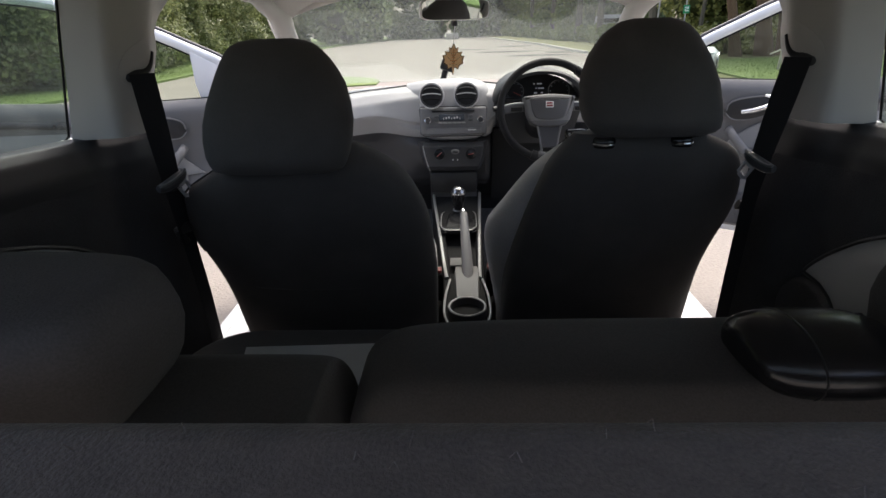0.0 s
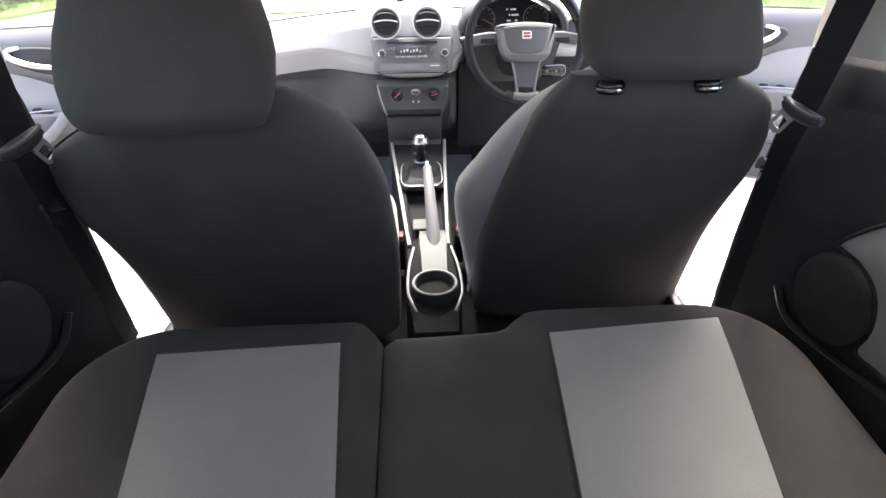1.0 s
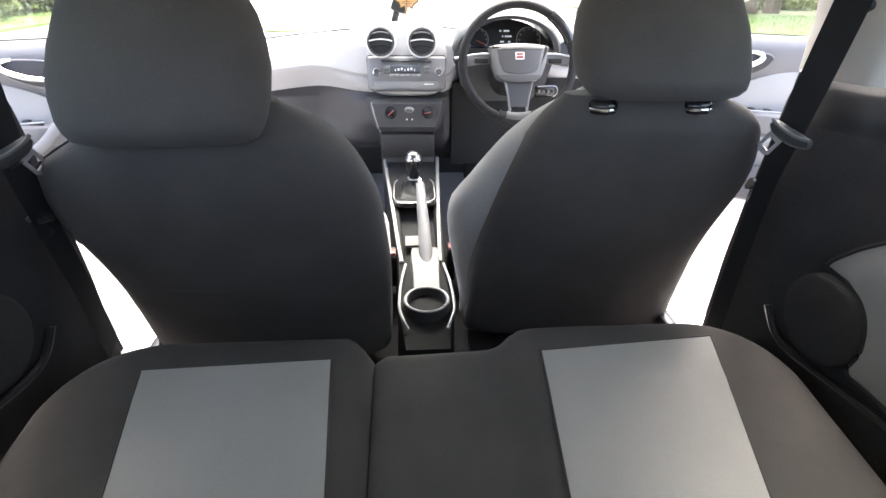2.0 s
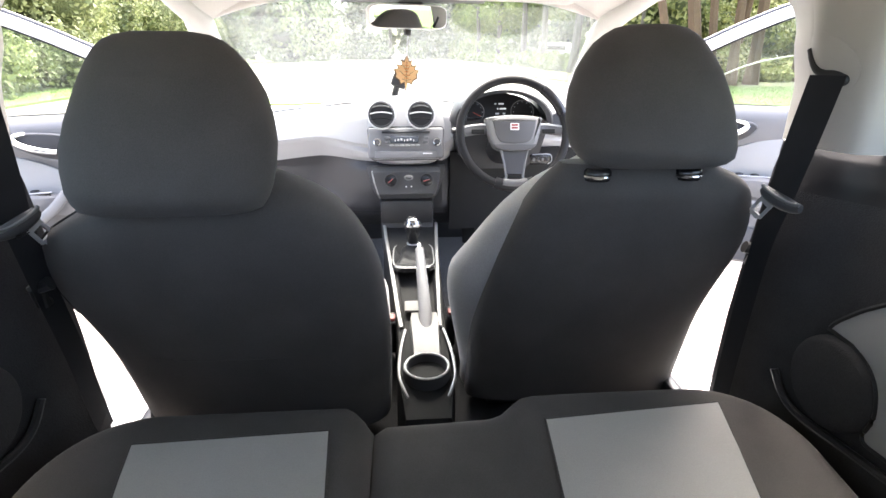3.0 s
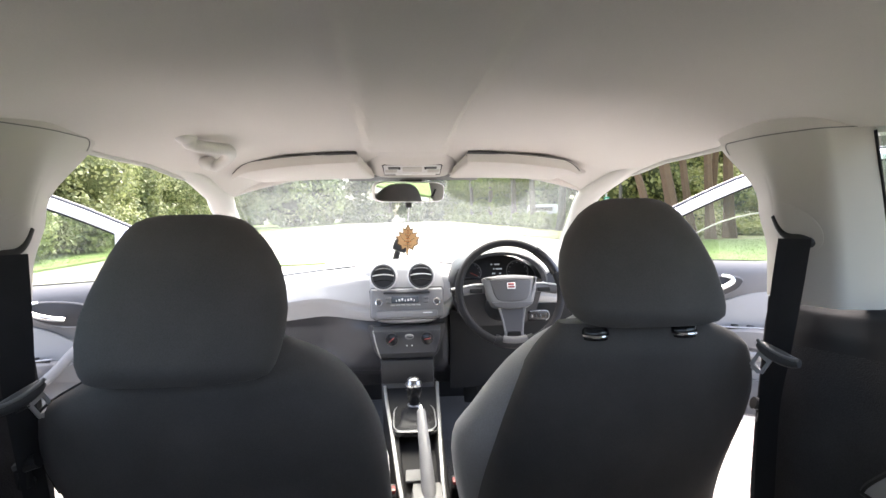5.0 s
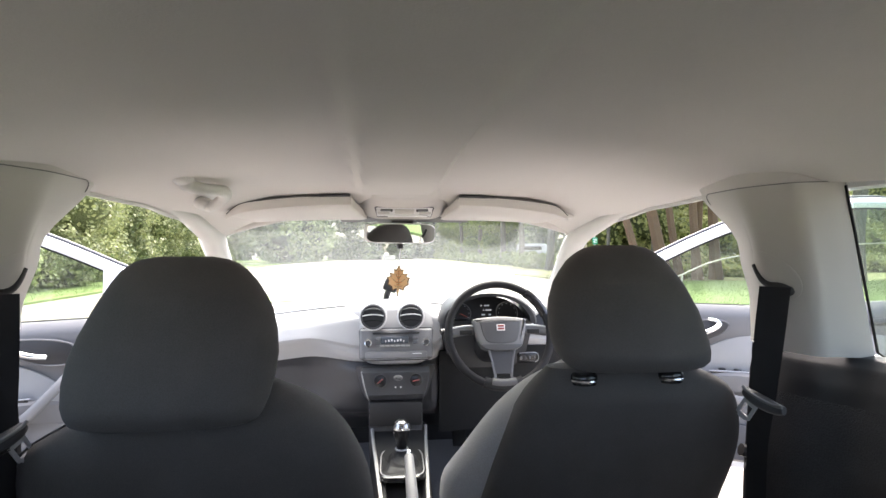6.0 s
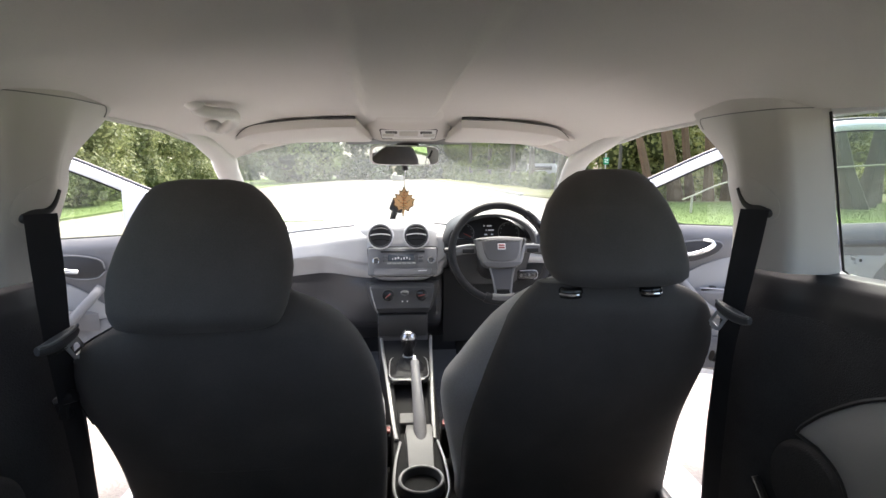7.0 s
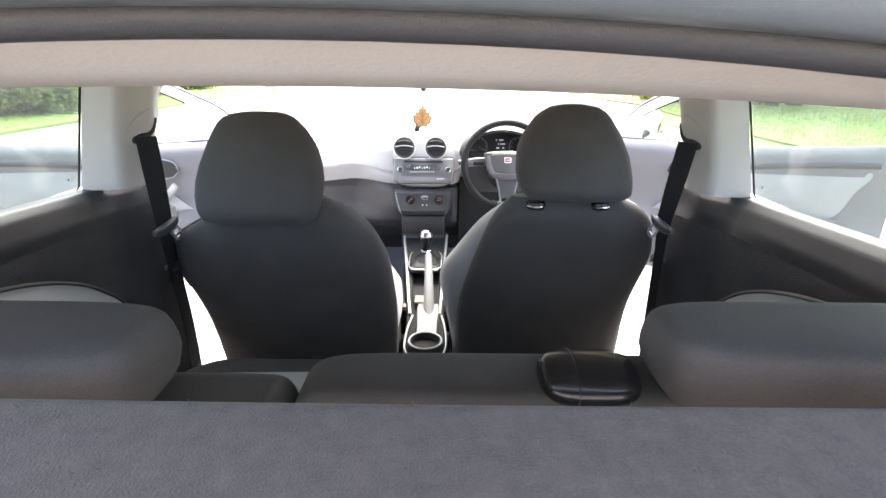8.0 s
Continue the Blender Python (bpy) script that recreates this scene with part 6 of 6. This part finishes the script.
def tree(x, y, h, r, lean, bark, rng, crown, crown_z, leaves, size, leafmat, label):
    t = thing("tree", (x, y, 0), label, "tree", "woodland trees")
    bm = bmesh.new()
    top = Vector((x + lean[0] * h, y + lean[1] * h, h))
    pts = [Vector((x, y, -0.1)).lerp(top, k) + Vector((0.12 * math.sin(5 * k + x), 0.12 * math.cos(4 * k + y), 0)) * (h * 0.12) * k + Vector((lean[2] * math.sin(math.pi * k) if len(lean) > 2 else 0, 0, 0)) for k in np.linspace(0, 1, 9)]
    rows = []
    for i, p in enumerate(pts):
        k = i / 8
        rr = r * (1.35 - 0.35 * min(1, k * 8)) * (1 - 0.62 * k)
        rows.append([p + Vector((math.cos(a) * rr * (1 + 0.10 * math.sin(3 * a + 2 * k)), math.sin(a) * rr * (1 + 0.1 * math.cos(5 * a)), 0)) for a in (2 * math.pi * j / 14 for j in range(14))])
    part("trunk", loft(bm, rows), bark, t)
    verts, faces = [], []
    for i in range(9):
        k = rng.uniform(0.45, 0.98)
        b = pts[int(k * 8)].lerp(pts[min(8, int(k * 8) + 1)], k * 8 % 1)
        a = rng.uniform(0, 6.28)
        e = b + Vector((math.cos(a), math.sin(a), rng.uniform(0.2, 0.9))) * crown * rng.uniform(0.5, 0.95)
        part("limb", tube(bmesh.new(), [b, b.lerp(e, 0.5) + Vector((0, 0, 0.15)), e], r * 0.32 * (1.2 - k * 0.6), 7, ends=(1, 0.3)), bark, t)
        leaf_bits(verts, faces, e, (crown * 0.62, crown * 0.62, crown * 0.5), leaves // 9, size, rng, 0.2)
    leaf_mesh("crown", verts, faces, leafmat, t)
    return t


rng = random.Random(11)
# left verge: a grass strip, kerb and a tall leafy hedge
flat_patch("grass_verge", [(-40, -10), (-7.6, -10), (-7.9, 8.0), (-8.2, 14.0), (-8.6, 19.0), (-8.9, 25.0), (-9.7, 33.0), (-10.5, 49.0), (-40, 52)], 0.06, 0.10, GRASSBED, "mown grass verge beside the tarmac")
flat_patch("grass_verge", [(6.0, -10), (40, -10), (40, 17.2), (7.2, 17.2), (6.6, 15.3), (6.1, 11.0), (6.0, 9.0)], 0.06, 0.10, GRASSBED, "mown grass verge below the wood")
flat_patch("litter_strip", [(5.35, 6.0), (6.0, 6.0), (6.0, 9.0), (6.1, 11.0), (6.6, 15.3), (6.2, 16.4), (5.4, 12.4), (5.2, 9.5)], 0.02, 0.06, LITTER, "strip of dead leaves along the grass edge")
flat_patch("woodland_floor", [(7.2, 17.2), (60, 17.2), (70, 110), (2.0, 95), (4.3, 67.0), (5.9, 37.0), (5.9, 24.0)], 0.05, 0.10, LITTER, "leaf littered floor of the wood with weeds")
flat_patch("grass_verge", [(5.95, 24.4), (8.4, 20.0), (9.2, 24.0), (8.6, 37.0), (7.4, 67.0), (5.5, 95.0), (2.1, 95.0), (4.4, 67.0), (5.95, 37.0)], 0.062, 0.10, DRYGRASS, "rough roadside grass before the wood")
flat_patch("grass_island", [(-3.0, 11.8), (-2.4, 11.9), (-1.9, 12.1), (-1.95, 13.0), (-2.2, 13.7), (-2.8, 14.2), (-3.2, 14.4), (-3.4, 13.0)], 0.03, 0.06, GRASSBED, "small sparse grass island in the tarmac")
flat_patch("far_verge", [(-40, 62), (-14, 54), (-10.6, 49.5), (-8.6, 70), (-5, 84), (9, 96), (-40, 110)], 0.06, 0.10, GRASSBED, "grass at the far end of the car park")
for i, pts in enumerate((((5.8, 37.0), (5.8, 24.0)), ((4.25, 67.0), (5.8, 37.0)), ((2.0, 94.0), (4.25, 67.0)))):
    (x0, y0), (x1, y1) = pts
    flat_patch("kerb", [(x0 - 0.12, y0), (x1 - 0.12, y1), (x1 + 0.1, y1), (x0 + 0.1, y0)], 0.11, 0.2, CONCRETE, "pale concrete kerb along the tarmac")
# Dark patches also paint the shadows that trees throw on the tarmac.
for x0, y0, w, d in ((2.6, 28.0, 2.8, 1.3), (3.5, 23.6, 3.0, 1.0), (5.0, 26.0, 1.4, 1.1), (3.8, 36.0, 2.4, 1.6), (0.5, 32.0, 2.6, 1.2)):
    o = [(x0 + w * 0.5 * math.cos(a) * (1 + 0.35 * noise.noise((math.cos(a) * 2, math.sin(a) * 2, x0))), y0 + d * 0.5 * math.sin(a) * (1 + 0.3 * noise.noise((math.cos(a) * 3, math.sin(a) * 3, y0)))) for a in np.linspace(0, 2 * math.pi, 33)[:-1]]
    flat_patch("tarmac_patch", o, 0.004, 0.01, ASPHALTDARK, "dark tarmac patch with tree shade painted in", category="road patch")
block = thing("concrete_block", (-0.5, 66, 0), "pale concrete block standing at the far end", "concrete block")
part("block_body", box((-0.5, 66, 0.35), (1.5, 0.7, 0.7), 0.05, 2), CONCRETE, block)

hedge = []
for i in range(17):
    y = 2 + i * 2.6
    x = line([(2, -11.6), (17, -11.2), (30, -13.9), (44, -14.2)], y) + rng.uniform(-0.6, 0.6)
    for z, r in ((1.0, 1.5), (2.9, 1.9), (5.0, 2.2), (7.4, 2.4)):
        hedge.append(((x - 0.25 * z + rng.uniform(-0.4, 0.6), y + rng.uniform(-0.6, 0.6), z), (r * 1.1, r * 1.1, r * 0.85), 3000 if z < 6 else 1700))
foliage_row("hedge", hedge, LEAFHEDGE, "tall dense leafy hedge along the car park", "hedge", 0.135, rng, 1.5)
far = []
for i in range(40):
    x = -32 + i * 3.0
    y = 66 + 0.55 * (x + 30) if x < 8 else 100 - 0.55 * (x - 8)
    # low scrub before the trees, then crowns of uneven size with gaps between them
    far.append(((x + rng.uniform(-1.5, 1.5), y - rng.uniform(2.0, 5.0), rng.uniform(0.5, 1.3)), (rng.uniform(1.2, 2.6), 1.6, rng.uniform(0.8, 1.8)), 420))
    for z, r in ((2.5, 2.6), (5.5, 3.2), (9.0, 3.6), (12.5, 3.6)):
        q = rng.uniform(0.65, 1.25)
        far.append(((x + rng.uniform(-1.6, 1.6), y + rng.uniform(-3.5, 3.0), z + rng.uniform(-0.8, 0.8)), (r * q, r * q, r * 0.75 * q), int(760 * q * q)))
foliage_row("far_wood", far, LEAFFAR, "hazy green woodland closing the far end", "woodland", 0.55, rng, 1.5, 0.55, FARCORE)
mid = []
for i in range(16):
    y = 44 + i * 1.6
    mid.append(((-13 + 0.5 * i * 0.4 + rng.uniform(-1, 1), y, rng.uniform(1.0, 8.0)), (2.6, 2.6, 2.2), 900))
foliage_row("far_hedge", mid, LEAFFAR, "green scrub at the corner of the car park", "hedge", 0.5, rng, 0.9, 0.68, FARCORE)
right = []
for i in range(34):
    x = 9.0 + i * 0.95 + rng.uniform(-0.4, 0.4)
    y = 20.0 + 0.30 * i + rng.uniform(-1.4, 1.4)
    k = rng.uniform(0.35, 1.0)
    right.append(((x, y, 0.7 * k), (1.2 * k + 0.3, 1.2, 0.8 * k + 0.15), 1100))
    right.append(((x + 1.5, y + 3.5 + rng.uniform(-1, 1), rng.uniform(1.2, 2.6)), (1.6, 1.6, 1.4), 900))
    right.append(((x + 2, y + 6, rng.uniform(3, 6.0)), (2.4, 2.4, 2.0), 900))
    right.append(((x + 2, y + 7, rng.uniform(6.5, 10.5)), (2.6, 2.6, 2.2), 600))
foliage_row("undergrowth", right, LEAFPALE, "sunlit undergrowth between the tree trunks", "bushes", 0.20, rng, 1.2, 0.6)
side = []
for i in range(20):
    x = line([(26, 9.4), (67, 8.0), (95, 6.0)], 26 + i * 3.4) + rng.uniform(-0.5, 0.5)
    y = 26 + i * 3.4
    for z, r in ((0.5, 0.8), (1.8, 1.2), (5.0, 2.2), (8.5, 3.0)):
        if z == 1.8 and (i % 3 or i < 4):
            continue
        side.append(((x + 0.35 * z, y + rng.uniform(-0.8, 0.8), z), (r, r * 1.2, r * 0.8), 900))
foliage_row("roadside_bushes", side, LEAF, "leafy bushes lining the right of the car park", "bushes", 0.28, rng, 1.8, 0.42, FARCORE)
for x, y, h, r, lean, bark in ((9.65, 18.5, 9, 0.17, (-0.42, 0.0, 0.5), BARK), (10.55, 18.4, 9, 0.25, (-0.30, 0.0, 0.3), BARK), (11.25, 18.6, 9, 0.16, (-0.17, 0), BARK), (11.7, 18.2, 10, 0.17, (-0.07, 0.0), BARK), (12.6, 18.4, 10, 0.21, (-0.06, 0), BARK), (10.0, 22.5, 9, 0.09, (0.03, 0), BARKGREY), (11.9, 22.0, 9, 0.08, (0.02, 0), BARKGREY),
                               (13.6, 14.0, 10, 0.33, (-0.20, 0.0, -0.7), BARKGREY), (14.5, 14.6, 10, 0.24, (0.12, 0), BARKGREY), (16.6, 16.4, 10, 0.22, (0.05, 0), BARKGREY), (18.8, 15.0, 10, 0.30, (-0.08, 0), BARKGREY), (13.4, 21.0, 10, 0.16, (0.05, 0), BARK),
                               (16.0, 20.5, 10, 0.2, (-0.1, 0), BARK), (20.5, 18.0, 10, 0.28, (-0.03, 0), BARKGREY), (22.4, 13.5, 10, 0.3, (0.0, 0), BARKGREY), (8.9, 24.5, 9, 0.20, (-0.08, 0), BARKGREY), (9.3, 29.0, 10, 0.24, (0.06, 0), BARKGREY), (9.0, 34.0, 10, 0.22, (-0.03, 0), BARKGREY), (9.2, 41, 11, 0.25, (0, 0), BARKGREY), (8.8, 50, 11, 0.25, (0.03, 0), BARKGREY), (8.4, 60, 11, 0.25, (-0.03, 0), BARKGREY)):
    tree(x, y, h, r, lean, bark, rng, 2.2, 7, 900, 0.26, LEAF, "leaning woodland tree with bare brown trunk" if bark is BARK else "grey barked woodland tree")
for x, y in ((-16.0, 38.0), (-11.5, 62.0), (-2.0, 76.0), (4.5, 86.0)):
    tree(x, y, 11, 0.28, (0.02, 0), BARKGREY, rng, 3.0, 8, 2600, 0.36, LEAFFAR, "leafy tree at the edge of the car park")

# grass blades on the near verges
verts, faces = [], []
for _ in range(60000):
    if rng.random() < 0.5:
        x, y = rng.uniform(-12.8, -7.8), rng.uniform(5, 26)
        if x > -7.95 - 0.06 * max(0, y - 8):
            continue
    else:
        x, y = rng.uniform(6.1, 19), rng.uniform(6, 17.1)
        if x < 6.15 + 0.13 * max(0, y - 11):
            continue
    h, a = rng.uniform(0.015, 0.06), rng.uniform(0, 6.28)
    dx, dy = math.cos(a) * 0.005, math.sin(a) * 0.005
    i = len(verts)
    verts.extend(((x - dx, y - dy, 0.055), (x + dx, y + dy, 0.055), (x + rng.uniform(-0.04, 0.04), y + rng.uniform(-0.04, 0.04), 0.06 + h)))
    faces.append((i, i + 1, i + 2))
tagged(leaf_mesh("grass", verts, faces, BLADE, None, "short green grass blades on the verges"), category="grass", kind="stuff")

# low rail fence on the right verge
fence = thing("rail_fence", (14, 14, 0), "low rail fence with pale top rail", "fence")
RAILS = spline([(7.5, 12.9, 0.42), (9.3, 12.95, 1.0), (13.4, 13.0, 1.36), (20.0, 12.8, 1.42)], 6)
part("top_rail", tube(bmesh.new(), RAILS, 0.022, 8), TIMBER, fence)
for p in (RAILS[1], RAILS[9], RAILS[-1]):
    part("post", box((p.x, p.y, p.z / 2), (0.05, 0.05, p.z + 0.02), 0.01), TIMBER, fence)

sign = thing("sign_post", (7.16, 17.3, 0), "small green information sign on a thin pole", "sign")
part("pole", tube(bmesh.new(), [(7.16, 17.3, 0), (7.16, 17.3, 1.8)], 0.022, 10), GALV, sign)
pl = part("sign_panel", box((7.16, 17.25, 1.535), (0.20, 0.024, 0.24), 0.012), SIGNGREEN, sign)
for dx, dz, w, h in ((-0.05, 0.10, 0.13, 0.04), (0.065, 0.08, 0.05, 0.11), (-0.065, -0.05, 0.05, 0.11), (0.04, -0.08, 0.145, 0.04), (0.0, 0.016, 0.16, 0.024)):
    part("sign_bar", box((7.16 + dx * 0.58, 17.236, 1.535 + dz * 0.56), (w * 0.58, 0.005, h * 0.56), 0.002), WHITE, pl)
part("pole", tube(bmesh.new(), [(8.05, 22.0, 0), (8.05, 22.0, 2.6)], 0.03, 10), GALV, thing("thin_post", (8.05, 22.0, 0), "thin grey metal post beside the sign", "post"))
van = thing("parked_van", (16.6, 57.5, 0), "white parked van half hidden behind the trees", "van")
part("van_body", loft(bmesh.new(), [ring(16.6 + o, 57.5, z, 2.0 * k, 0.9 * k, 28, 5) for z, k, o in ((0.35, 0.96, 0), (0.6, 1.0, 0), (1.15, 1.0, 0), (1.3, 0.95, -0.1), (1.95, 0.84, -0.25), (2.1, 0.74, -0.25))]), STACK, van)
part("van_window", box((16.2, 56.66, 1.55), (2.2, 0.12, 0.42), 0.05), GLOSSBLACK, van)
for x in (15.3, 17.9):
    part("van_wheel", disc(bmesh.new(), (x, 56.55, 0.33), 0.33, 0.2, None, 24, 0.03), RUBBER, van)
